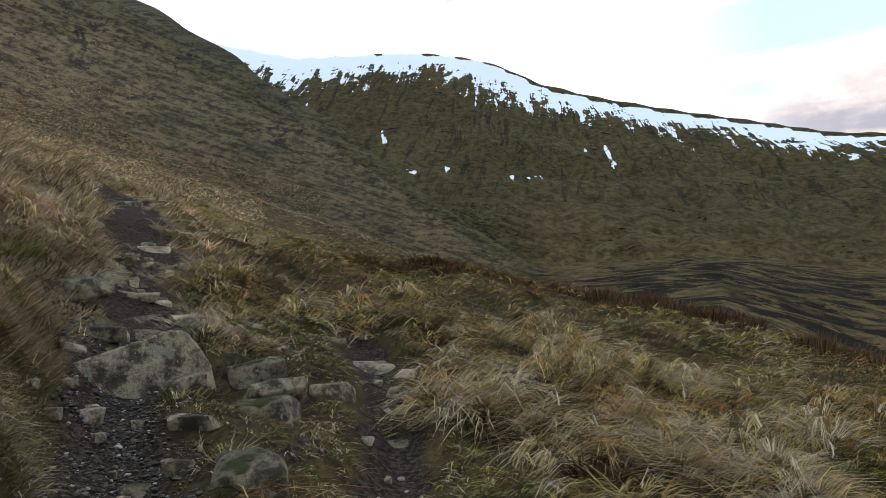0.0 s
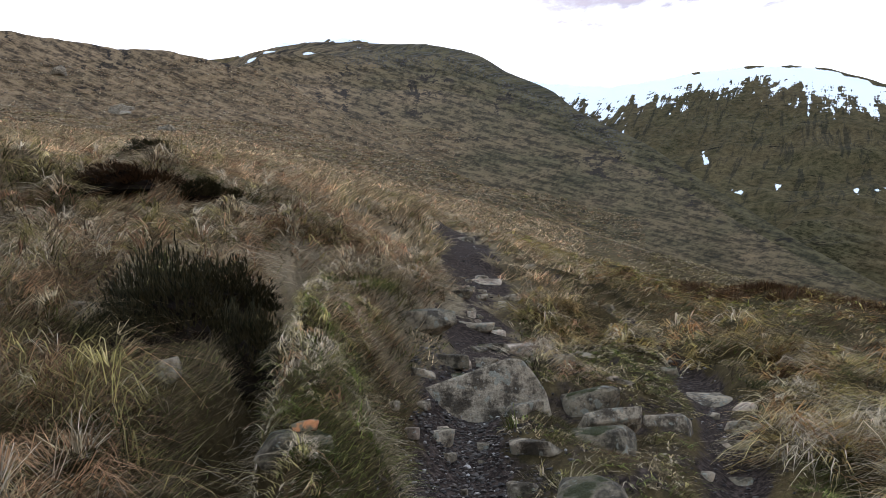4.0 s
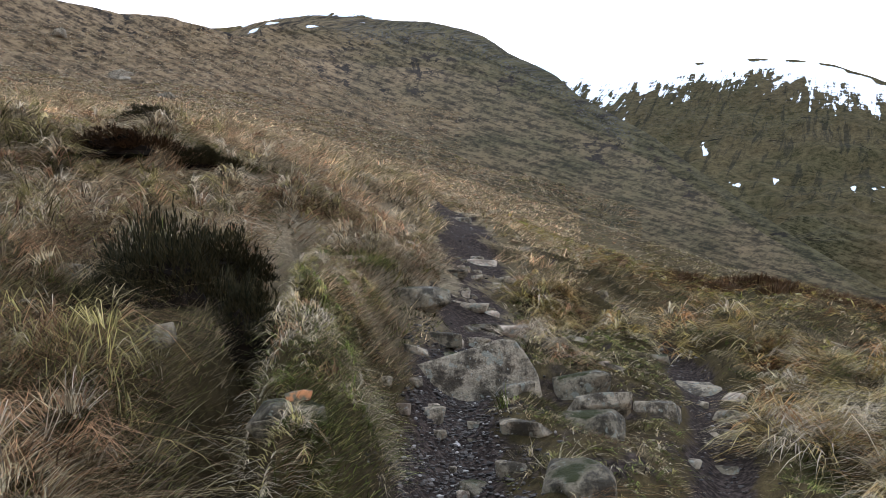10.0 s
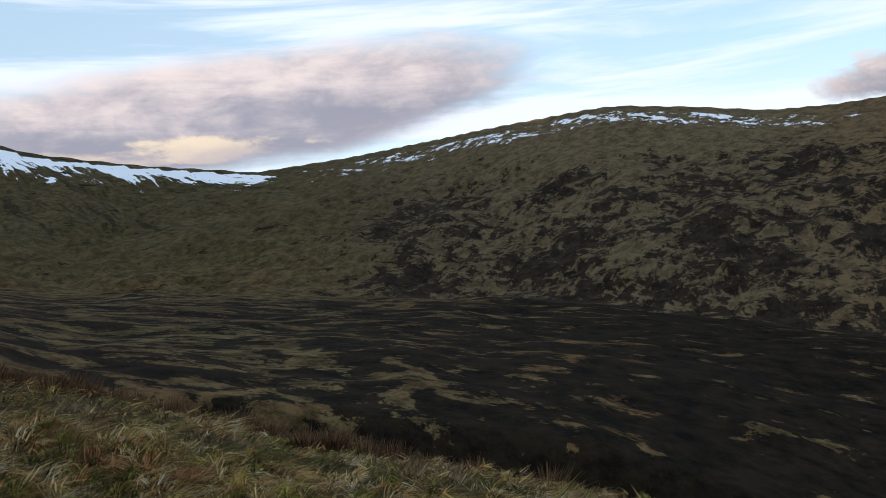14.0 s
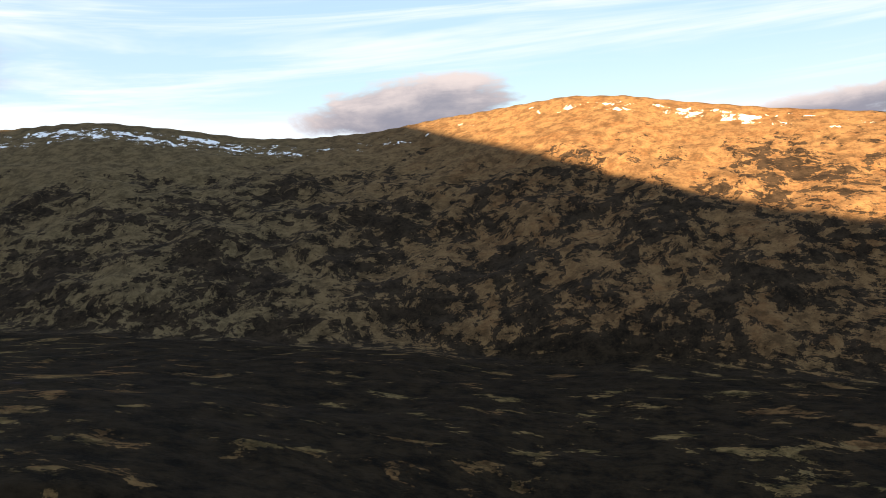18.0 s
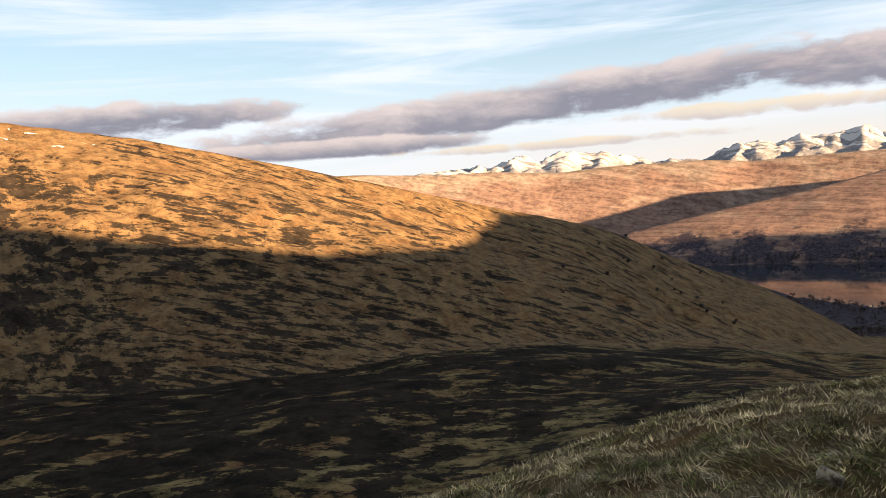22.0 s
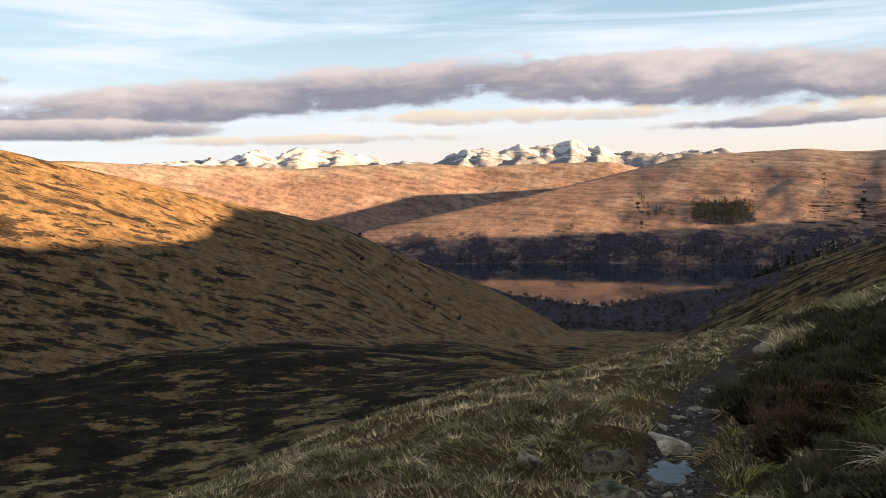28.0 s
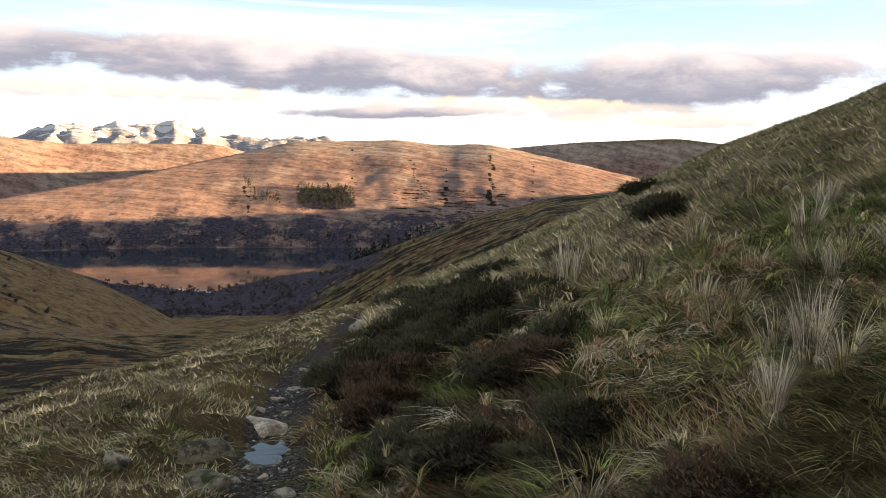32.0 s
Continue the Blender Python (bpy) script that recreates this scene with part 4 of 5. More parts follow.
CLEAR += [(-2.15, 2.42, 0.18), (-1.95, 2.75, 0.15), (-1.60, 4.55, 0.45), (-0.95, 4.7, 0.2), (-0.98, 4.42, 0.25), (-0.72, 3.12, 0.22), (-1.30, 2.05, 0.10), (-3.30, 3.24, 0.2), (-2.48, 5.45, 0.3)]


GRASS = grass_material()
rng = np.random.default_rng(7)
STRAW, RUST, OLIVE, GREEN, PALE, DULL = (np.array(c) for c in (
    (0.345, 0.265, 0.155), (0.225, 0.132, 0.072), (0.130, 0.108, 0.043), (0.080, 0.090, 0.025), (0.47, 0.39, 0.26), (0.155, 0.117, 0.070)))


WARM = np.array((1.08, 0.95, 0.74))
BLEACH = np.array((1.45, 1.40, 1.45))


def tussocks(count, a0, a1, r0, r1, per, length, lean, fall, spread, palette, seed, flat=1.0, dome=0.0, even=False, joints=2, thin=1.0, among=False, at=None):
    """Tufts of blades, thinning with distance unless even. fall: bearing to which they are combed, or None. dome: height of the mound."""
    g = np.random.default_rng(seed)
    a = np.radians(g.uniform(a0, a1, count))
    r = np.sqrt(g.uniform(r0 ** 2, r1 ** 2, count)) if even else np.exp(g.uniform(np.log(r0), np.log(r1), count))
    cx, cy = r * np.sin(a), r * np.cos(a)
    if at is not None:
        cx, cy = (np.array(q, float) for q in zip(*at))
        r = np.hypot(cx, cy)
        count = len(r)
    bare = np.maximum(np.maximum(trodden(cx, cy) * smooth(r, 45, 30), side_track(cx, cy)), (1.3 if at is None else 0.9) * runnel(cx, cy))
    ok = bare < (g.uniform(0.10, 0.45, count) if at is None else 0.55)
    if among:
        ok &= stony(cx, cy) > g.uniform(0.2, 0.6, count)
    elif dome or length > 0.25:
        ok &= stony(cx, cy) < g.uniform(0.3, 1.1, count)
    if length > 0.12 and at is None:
        u = cx - path_x(cy)
        ok &= (u < -bank_mid(cy) - 0.42) | (u > 0.1) | (cy < 1.5) | (cy > 5.2)
    for qx, qy, qr in CLEAR:
        ok &= (cx - qx) ** 2 + (cy - qy) ** 2 > (qr + (0.5 * spread if dome else 0.02)) ** 2
    cx, cy, r = cx[ok], cy[ok], r[ok]
    m = len(cx)
    kind = fbm(cx, cy, 1.6, 3, seed) + g.normal(0, 0.18, m)
    shade = np.clip((kind + 0.5) / 1.0, 0, 0.999) * len(palette)
    palette = np.array(palette)
    tint = palette[shade.astype(int)]
    size = g.uniform(0.65, 1.35, m) * (1 + 0.4 * fbm(cx, cy, 2.2, 2, seed + 5))
    k = np.repeat(np.arange(m), per)
    n = len(k)
    locks = 5 if per < 40 else 9 if per < 100 else 22
    lock = g.integers(0, locks, n)
    ang = g.uniform(0, 2 * np.pi, (m, locks))[k, lock] + g.normal(0, 0.13, n)
    q = np.clip(np.sqrt(g.uniform(0, 1, (m, locks)))[k, lock] + g.normal(0, 0.08, n), 0, 1)
    off = q * spread * size[k] * (1 if dome else np.clip(r[k] / 6, 0.7, 3))
    x, y = cx[k] + off * np.sin(ang), cy[k] + off * np.cos(ang)
    turn = g.normal(0, 0.45, (m, locks))[k, lock] + g.normal(0, 0.20, n)
    if fall is None:
        out = ang + turn
    else:
        swirl = np.radians(fall) + 1.3 * fbm(cx, cy, 1.1, 2, seed + 9)[k] + turn
        out = np.where((g.uniform(0, 1, (m, locks)) < (0.5 if dome else 0.0))[k, lock], ang, swirl)
    ln = np.clip(lean * g.uniform(0.6, 1.3, n) * (0.45 + 0.85 * q if dome else 1.0), 0, 1)
    z = relief(x, y) - 0.015 + dome * size[k] * (1 - q * q)
    ll = length * size[k] * g.uniform(0.5, 1.25, n) * g.uniform(0.7, 1.25, (m, locks))[k, lock]
    wide = np.maximum(0.0028, r[k] * 0.00105) * g.uniform(0.7, 1.3, n) * thin
    droop = (g.uniform(0.70, 1.45, n) if dome else g.uniform(0.25, 0.6, n)) * flat
    v, f = blades(np.stack([x, y, z], 1), out, ll, ln, droop, wide, joints)
    other = palette[g.integers(0, len(palette), (m, locks))[k, lock]]
    tone = (np.exp(g.normal(0, 0.26, m))[k] * np.exp(g.normal(-0.04, 0.45, (m, locks)))[k, lock])[:, None]
    colour = np.where((g.uniform(0, 1, (m, locks)) < 0.35)[k, lock][:, None], other, tint[k]) * tone * g.uniform(0.8, 1.2, (n, 1))
    return v, f, np.repeat(np.minimum(colour, (0.45, 0.37, 0.265)), 2 * joints + 1, 0)


def carpet(count, a0, a1, r0, r1, length, lean, fall, palette, seed, bright=1.0):
    """Low matted turf: single short blades lying close together, in patches of colour."""
    g = np.random.default_rng(seed)
    a = np.radians(g.uniform(a0, a1, count))
    r = np.exp(g.uniform(np.log(r0), np.log(r1), count))
    x, y = r * np.sin(a), r * np.cos(a)
    worn = np.maximum(np.maximum(trodden(x, y) * smooth(r, 45, 30), side_track(x, y)), 0.8 * runnel(x, y))
    turf = stony(x, y)
    ok = (worn < g.uniform(0.05, 0.5, count)) & ((turf < 0.3) | (fbm(x, y, 0.35, 3, 55) + g.normal(0, 0.08, count) > -0.10))
    x, y, r, turf = x[ok], y[ok], r[ok], turf[ok]
    n = len(x)
    palette = np.array(palette)
    kind = np.clip(fbm(x, y, 0.9, 4, seed) * 1.1 + g.normal(0, 0.10, n) + 0.5, 0, 0.999)
    colour = palette[(kind * len(palette)).astype(int)]
    mossy = (turf > 0.4) & (fbm(x, y, 0.5, 2, 77) > -0.05)
    colour = np.where(mossy[:, None], np.where(g.uniform(0, 1, (n, 1)) < 0.6, GREEN, OLIVE), colour) * g.uniform(0.7, 1.3, (n, 1)) * np.exp(1.5 * fbm(x, y, 0.22, 2, seed + 7))[:, None] * bright
    out = np.radians(fall) + 2.6 * fbm(x, y, 0.7, 2, seed + 3) + g.normal(0, 0.6, n)
    ll = length * g.uniform(0.5, 1.4, n) * np.clip(r / 6, 0.85, 1.25) * (1 - 0.55 * turf)
    wide = np.maximum(0.0036, r * 0.0014) * g.uniform(0.7, 1.3, n)
    z = relief(x, y) - 0.006
    v, f = blades(np.stack([x, y, z], 1), out, ll, np.clip(lean * g.uniform(0.6, 1.3, n), 0, 1), g.uniform(0.1, 0.6, n), wide, 1)
    return v, f, np.repeat(colour, 3, 0)


def plant(name, batches, label):
    verts, faces, tints, base = [], [], [], 0
    for v, f, c in batches:
        verts.append(v), faces.append(f + base), tints.append(c)
        base += len(v)
    verts, faces, tints = np.concatenate(verts), np.concatenate(faces), np.concatenate(tints)
    me = from_triangles(name, verts, faces, GRASS)
    layer = me.attributes.new("tint", "FLOAT_COLOR", "POINT")
    layer.data.foreach_set("color", np.concatenate([tints, np.ones((len(tints), 1))], 1).astype(np.float32).ravel())
    return tagged(new(name, me), label, "grass", kind="stuff")


# turf beside the tussocks is dimmed by its factor, deepening shade between tufts
plant("turf", [
    carpet(60000, -56, -12, 1.7, 4, 0.13, 0.8, 60, (GREEN, OLIVE, DULL, STRAW, OLIVE, STRAW, RUST), 61, 0.6),
    carpet(60000, -56, -12, 4, 9, 0.15, 0.8, 60, (GREEN, OLIVE, DULL, STRAW, STRAW, RUST, STRAW), 68, BLEACH * 0.6),
    carpet(120000, -56, -12, 9, 60, 0.18, 0.8, 60, (DULL, STRAW, OLIVE, STRAW, RUST * 1.3, STRAW), 62, BLEACH * 1.0),
    carpet(110000, -13, 66, 2.0, 9, 0.13, 0.9, 75, (GREEN, OLIVE, DULL, STRAW, OLIVE, RUST), 63, 0.55),
    carpet(90000, -13, 66, 9, 34, 0.16, 0.9, 75, (GREEN, OLIVE, STRAW, OLIVE, DULL, STRAW, RUST), 64, 0.6),
    carpet(60000, -28, 4, 2.5, 9, 0.08, 0.8, 60, (GREEN, OLIVE, GREEN, DULL, OLIVE, STRAW), 69, 0.7),
    carpet(40000, -54, 306, 0.6, 2.6, 0.07, 0.85, 80, (OLIVE, DULL, STRAW, OLIVE, RUST, GREEN), 72, 0.75),
    carpet(45000, -48, -18, 1.75, 5.5, 0.055, 0.8, 60, (GREEN * 1.3, OLIVE * 1.4, GREEN * 1.5, STRAW, OLIVE * 1.5), 70, 1.35),
    carpet(200000, 124, 178, 2.2, 50, 0.075, 0.85, 150, (OLIVE, STRAW, DULL, STRAW, OLIVE, DULL), 65, 1.0),
    carpet(90000, 176, 218, 1.7, 9, 0.14, 0.8, 120, (GREEN, OLIVE, GREEN, DULL, OLIVE, RUST), 66, 0.85),
    carpet(90000, 176, 218, 9, 60, 0.18, 0.8, 120, (GREEN, OLIVE, STRAW, OLIVE, DULL, STRAW), 67, 1.05),
], "matted winter turf of olive, rust and straw-coloured grass")
g = np.random.default_rng(44)
BANK = [(float(path_x(y) - bank_mid(y)) + q * (0.7 if y < 2.8 else 1.0), y) for y in np.arange(1.7, 5.3, 0.19) for q in (-0.20, 0.0, 0.17)]
BANK = [(x + g.normal(0, 0.05), y + g.normal(0, 0.05)) for x, y in BANK]
VERGE = [(-2.32, 3.42), (-2.5, 3.72), (-2.16, 3.12), (-2.66, 4.05), (-2.12, 2.80), (-2.85, 4.30), (-2.95, 3.95), (-3.15, 4.5), (-3.1, 3.5), (-1.98, 2.62)]
plant("tussock_grass", [
    tussocks(0, 0, 1, 1, 2, 360, 0.24, 0.95, None, 0.16, [c * 1.7 for c in (STRAW, RUST * 1.2, STRAW, OLIVE, STRAW)], 20, 1.0, 0.16, True, 3, 0.9, at=VERGE),
    tussocks(0, 0, 1, 1, 2, 320, 0.10, 0.95, None, 0.14, [c * 2.3 for c in (STRAW, GREEN * 0.8, OLIVE, STRAW, RUST * 1.3, STRAW)], 19, 0.9, 0.12, True, 3, 0.9, at=BANK),
    tussocks(2600, -26, 6, 2.5, 9, 44, 0.09, 0.95, None, 0.10, [c * 1.5 for c in (GREEN, OLIVE, STRAW, GREEN, DULL, STRAW, OLIVE)], 16, 1.0, 0.02, True, 2, 1.0, True),
    tussocks(46, -56, -12, 1.8, 4, 420, 0.30, 0.95, None, 0.24, [c * 1.15 for c in (DULL, STRAW, RUST * 1.2, STRAW, RUST, OLIVE, RUST)], 11, 1.0, 0.24, True, 3, 0.85),
    tussocks(210, -56, -12, 4, 8.5, 200, 0.29, 0.95, None, 0.23, [c * BLEACH * 1.05 for c in (DULL, STRAW, OLIVE, STRAW, RUST, STRAW, RUST, OLIVE)], 15, 1.0, 0.24, True, 3, 0.95),
    tussocks(1900, -56, -10, 8, 28, 60, 0.30, 0.95, None, 0.25, [c * BLEACH * 1.0 for c in (STRAW, STRAW, STRAW, RUST, STRAW, OLIVE, STRAW, OLIVE)], 13, 0.8, 0.13, True, 1),
    tussocks(13000, -56, -8, 24, 95, 11, 0.26, 0.9, None, 0.26, [c * BLEACH * 1.0 for c in (STRAW, STRAW, RUST, STRAW, DULL, OLIVE)], 14, 0.8, 0.08, True, 1, 1.1),
    tussocks(1800, -8, 9, 24, 48, 14, 0.28, 0.9, None, 0.28, [c * 1.2 for c in (STRAW, OLIVE, STRAW, DULL, OLIVE)], 41, 1.0, 0.15, True, 1, 1.2),
    tussocks(6000, -56, -20, 90, 180, 7, 0.24, 0.9, None, 0.35, [c * BLEACH * 0.8 for c in (STRAW, RUST, STRAW, DULL, STRAW)], 18, 1.0, 0.10, True, 1, 1.2),
    tussocks(500, -56, -12, 1.8, 14, 26, 0.20, 0.55, None, 0.10, (OLIVE, GREEN, DULL, PALE), 12, 1.0, 0.0, False, 2, 0.8),
], "straw-brown tussock grass with rusty and olive tufts above the path")
# tints past bearing 24 are greener, and dimmed to cut that sector's brightness
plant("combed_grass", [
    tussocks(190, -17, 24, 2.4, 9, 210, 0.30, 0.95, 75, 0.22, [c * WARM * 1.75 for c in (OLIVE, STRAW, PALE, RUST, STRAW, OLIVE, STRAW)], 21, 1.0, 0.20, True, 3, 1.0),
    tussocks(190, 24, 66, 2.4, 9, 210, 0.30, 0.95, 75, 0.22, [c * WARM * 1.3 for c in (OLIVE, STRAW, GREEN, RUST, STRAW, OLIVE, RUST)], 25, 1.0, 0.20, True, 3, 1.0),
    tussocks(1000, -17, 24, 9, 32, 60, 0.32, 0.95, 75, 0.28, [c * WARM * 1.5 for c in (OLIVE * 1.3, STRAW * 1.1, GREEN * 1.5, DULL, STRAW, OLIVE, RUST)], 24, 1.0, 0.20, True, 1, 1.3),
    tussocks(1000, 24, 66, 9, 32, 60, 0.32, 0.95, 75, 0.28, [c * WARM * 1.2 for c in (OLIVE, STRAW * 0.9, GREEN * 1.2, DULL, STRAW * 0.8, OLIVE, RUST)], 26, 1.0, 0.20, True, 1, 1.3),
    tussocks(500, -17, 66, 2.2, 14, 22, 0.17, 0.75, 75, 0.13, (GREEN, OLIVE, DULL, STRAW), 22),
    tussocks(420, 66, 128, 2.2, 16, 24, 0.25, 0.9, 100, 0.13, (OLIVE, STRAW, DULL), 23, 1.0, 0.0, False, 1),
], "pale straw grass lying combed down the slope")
PLUMES = [(-1.64, -4.54), (-1.60, -4.40), (-1.77, -7.94), (-2.74, -9.31), (-4.29, -11.6), (-3.75, -8.61), (-1.61, -5.89), (-1.17, -3.82), (-1.08, -3.51), (-2.9, -7.2), (-2.3, -5.6), (-2.1, -11.2), (-1.5, -9.9)]
plant("short_grass", [
    tussocks(700, 128, 176, 7, 45, 30, 0.10, 0.95, None, 0.22, [c * 0.8 for c in (PALE, STRAW, OLIVE, STRAW)], 32, 1.0, 0.05, True, 1, 0.8),
    tussocks(260, 128, 180, 2.4, 8, 120, 0.11, 0.95, None, 0.20, [c * 0.95 for c in (OLIVE, STRAW, OLIVE, DULL, GREEN)], 38, 1.0, 0.04, True, 2, 0.9),
    tussocks(260, 172, 218, 1.9, 9, 210, 0.20, 0.9, None, 0.19, [c * 1.45 for c in (GREEN, OLIVE, GREEN, OLIVE, RUST, STRAW, OLIVE)], 33, 0.9, 0.15, True, 3, 0.85),
    tussocks(1500, 172, 218, 9, 45, 40, 0.24, 0.85, None, 0.24, [c * 1.25 for c in (GREEN, OLIVE, STRAW, OLIVE, DULL, OLIVE)], 35, 1.0, 0.14, True, 1, 1.2),
    tussocks(60, 186, 218, 2.4, 9, 150, 0.32, 0.36, None, 0.07, (PALE * 1.1, STRAW * 1.2, OLIVE * 1.6), 34, 0.9, 0.0, True, 3, 0.75),
    tussocks(0, 0, 1, 1, 2, 220, 0.40, 0.20, None, 0.06, (PALE * 1.4, PALE * 1.1, STRAW), 39, 0.7, 0.0, True, 3, 0.7, at=PLUMES),
    tussocks(900, 178, 218, 8, 60, 46, 0.34, 0.50, None, 0.10, (PALE * 1.2, STRAW, PALE, OLIVE), 37, 0.8, 0.03, True, 1, 1.2),
], "short olive grass with pale upright tufts on the bank")

# ---------------------------------------------------------------- things
def part(name, me, parent, label="", m=None):
    """One mesh under a thing."""
    ob = new(name, me)
    ob.parent = parent
    if m is not None:
        ob.matrix_local = m
    if label:
        ob["label"] = label
    return ob


def height_at(x, y):
    return float(relief(np.array([float(x)]), np.array([float(y)]))[0])


def rock_material(name, base, light, moss):
    mat, n = material(name)
    pos = n.add("ShaderNodeTexCoord", 3)
    geo = n.tree.nodes.new("ShaderNodeNewGeometry")
    info = n.tree.nodes.new("ShaderNodeObjectInfo")
    where = n.tree.nodes.new("ShaderNodeVectorMath")
    n.put(pos, where.inputs[0]), n.put(info.outputs["Location"], where.inputs[1])
    pos = where.outputs[0]
    coarse, fine = n.noise(pos, 7, 9, 0.72), n.noise(pos, 45, 6, 0.7)
    colour = n.mix(n.step(coarse, 0.41, 0.58), base, light)
    colour = n.mix(n.m("MULTIPLY", n.step(fine, 0.50, 0.66), 0.5), colour, (0.045, 0.036, 0.028))
    crack = n.tree.nodes.new("ShaderNodeTexVoronoi")
    crack.feature = "DISTANCE_TO_EDGE"
    n.put(n.stretch(pos, (2.5, 2.5, 7), 20), crack.inputs["Vector"])
    crack.inputs["Scale"].default_value = 1.0
    split = n.step(n.m("ADD", crack.outputs[0], n.m("MULTIPLY", n.m("SUBTRACT", fine, 0.5), 0.15)), 0.0, 0.05)
    colour = n.mix(n.m("MULTIPLY", n.m("SUBTRACT", 1.0, split), 0.2), colour, (0.02, 0.017, 0.014))
    colour = n.mix(n.m("MULTIPLY", n.step(n.noise(pos, 16, 4, 0.5), 0.60, 0.64), 0.7), colour, (0.25, 0.25, 0.20))
    colour = n.mix(n.m("MULTIPLY", n.step(n.noise(pos, 60, 3, 0.5), 0.66, 0.70), 0.8), colour, (0.36, 0.35, 0.30))
    up = n.tree.nodes.new("ShaderNodeSeparateXYZ")
    n.put(geo.outputs["Normal"], up.inputs[0])
    green = n.step(n.m("ADD", n.m("MULTIPLY", up.outputs[2], 0.3), n.m("ADD", n.noise(pos, 7, 5), moss)), 0.78, 0.92)
    colour = n.mix(green, colour, n.mix(fine, (0.014, 0.018, 0.006), (0.050, 0.052, 0.016)))
    finish(n, colour, n.step(coarse, 0.3, 0.7, 0.6, 0.9), n.m("ADD", n.m("MULTIPLY", split, 0.1), n.m("ADD", fine, n.m("MULTIPLY", coarse, 1.4))), 0.8, 0.03, spec=0.15)
    return mat


GREY_ROCK = rock_material("grey schist", (0.070, 0.054, 0.036), (0.40, 0.325, 0.23), -0.09)
MOSSY_ROCK = rock_material("mossy schist", (0.050, 0.040, 0.026), (0.27, 0.22, 0.15), 0.04)
PALE_ROCK = rock_material("pale stone", (0.21, 0.155, 0.110), (0.58, 0.46, 0.34), -0.20)


def hull_rock(points, mat, seed, wear=0.03, cuts=2, rough=0.03):
    """A stone as the hull of its corners, with worn edges and a pitted skin."""
    bm = bmesh.new()
    for q in points:
        bm.verts.new(q)
    hull = bmesh.ops.convex_hull(bm, input=bm.verts)
    bmesh.ops.delete(bm, geom=[v for v in bm.verts if not v.link_faces], context="VERTS")
    bmesh.ops.dissolve_limit(bm, angle_limit=radians(8), verts=bm.verts, edges=bm.edges)
    bmesh.ops.bevel(bm, geom=bm.edges[:], offset=wear, segments=1, profile=0.6, affect="EDGES", clamp_overlap=True)
    bmesh.ops.triangulate(bm, faces=bm.faces)
    bmesh.ops.subdivide_edges(bm, edges=bm.edges, cuts=cuts, use_grid_fill=True)
    bmesh.ops.triangulate(bm, faces=bm.faces)
    bm.normal_update()
    scale = max(v.co.length for v in bm.verts)
    for v in bm.verts:
        v.co += v.normal * rough * scale * noise.fractal(v.co * (2.6 / scale) + Vector((seed, seed * 0.7, 0)), 0.8, 2.1, 4)
    for f in bm.faces:
        f.smooth = True
    me = bpy.data.meshes.new("rock")
    bm.to_mesh(me), bm.free()
    me.set_sharp_from_angle(angle=radians(38))
    me.materials.append(mat)
    return me


def rock_mesh(seed, w, d, h, mat, corners=11, boxy=0.42, slope=0.0, level=3):
    """An angular stone of the given size."""
    g = np.random.default_rng(seed)
    q = g.normal(0, 1, (corners + 8, 3))
    q /= np.linalg.norm(q, axis=1)[:, None]
    q = np.sign(q) * np.abs(q) ** boxy
    q *= g.uniform(0.75, 1.0, (len(q), 1))
    q[:, 2] += slope * q[:, 0]
    pts = q * np.array((w / 2, d / 2, h * 0.62))
    return hull_rock([tuple(p) for p in pts], mat, seed, min(w, d, h) * 0.06, 2 if level > 2 else 1, 0.022)


def lay(name, me, x, y, sink, turn, tilt=0.0, label="", category="", group="", lift=0.0):
    ob = new(name, me)
    ob.matrix_world = pose(x, y, height_at(x, y) + sink + lift, tilt, 0, turn)
    return tagged(ob, label, category, group)


STONE_LABEL = "weathered grey schist stone set in the worn path"
for i, (x, y, wide, tall) in enumerate(STEPS):
    flat = tall < 0.1
    me = rock_mesh(100 + i, wide * (1.3 if flat else 1.08), wide * (0.55 if flat else 0.75), max(tall, 0.07) * (1.2 if flat else 1.5), MOSSY_ROCK if i % 4 == 1 else PALE_ROCK if i in (4, 5, 6, 9) else GREY_ROCK)
    lay("stone", me, x, y + wide * 0.25, max(tall, 0.07) * (0.10 if flat else -0.42), (i * 47) % 50 - 25, 0, "flat pale stone slab making a step in the path" if flat and wide > 0.25 else STONE_LABEL, "stone", "stones in the path ahead")
front = [(-0.42, -0.02, -0.05), (-0.44, 0.0, 0.13), (-0.36, 0.0, 0.20), (-0.02, 0.03, 0.29), (0.22, 0.08, 0.35), (0.30, 0.10, 0.33), (0.42, 0.12, 0.14), (0.44, 0.10, -0.08), (-0.30, -0.06, -0.08), (0.12, -0.03, -0.08)]
rear = [(-0.36, 0.42, -0.05), (-0.34, 0.40, 0.14), (0.0, 0.46, 0.22), (0.26, 0.42, 0.27), (0.40, 0.36, 0.08), (0.36, 0.40, -0.08)]
lay("boulder", hull_rock(front + rear, GREY_ROCK, 41, 0.014, 4, 0.013), -1.62, 4.42, 0.0, 21.6, 0, "large angular grey boulder with a sloping top beside the path", "boulder")
slab = rock_mesh(55, 0.42, 0.12, 0.32, GREY_ROCK)
tagged(new("stone_slab", slab), "thin tilted slab of grey rock leaning on the bank", "stone").matrix_world = pose(-0.95, 4.75, height_at(-0.95, 4.75) + 0.06, 50, 0, 35)
lay("stone", rock_mesh(56, 0.58, 0.26, 0.20, MOSSY_ROCK), -0.98, 4.42, -0.03, 15, 0, "long low slab grown over with moss", "stone", "stones in the path ahead")
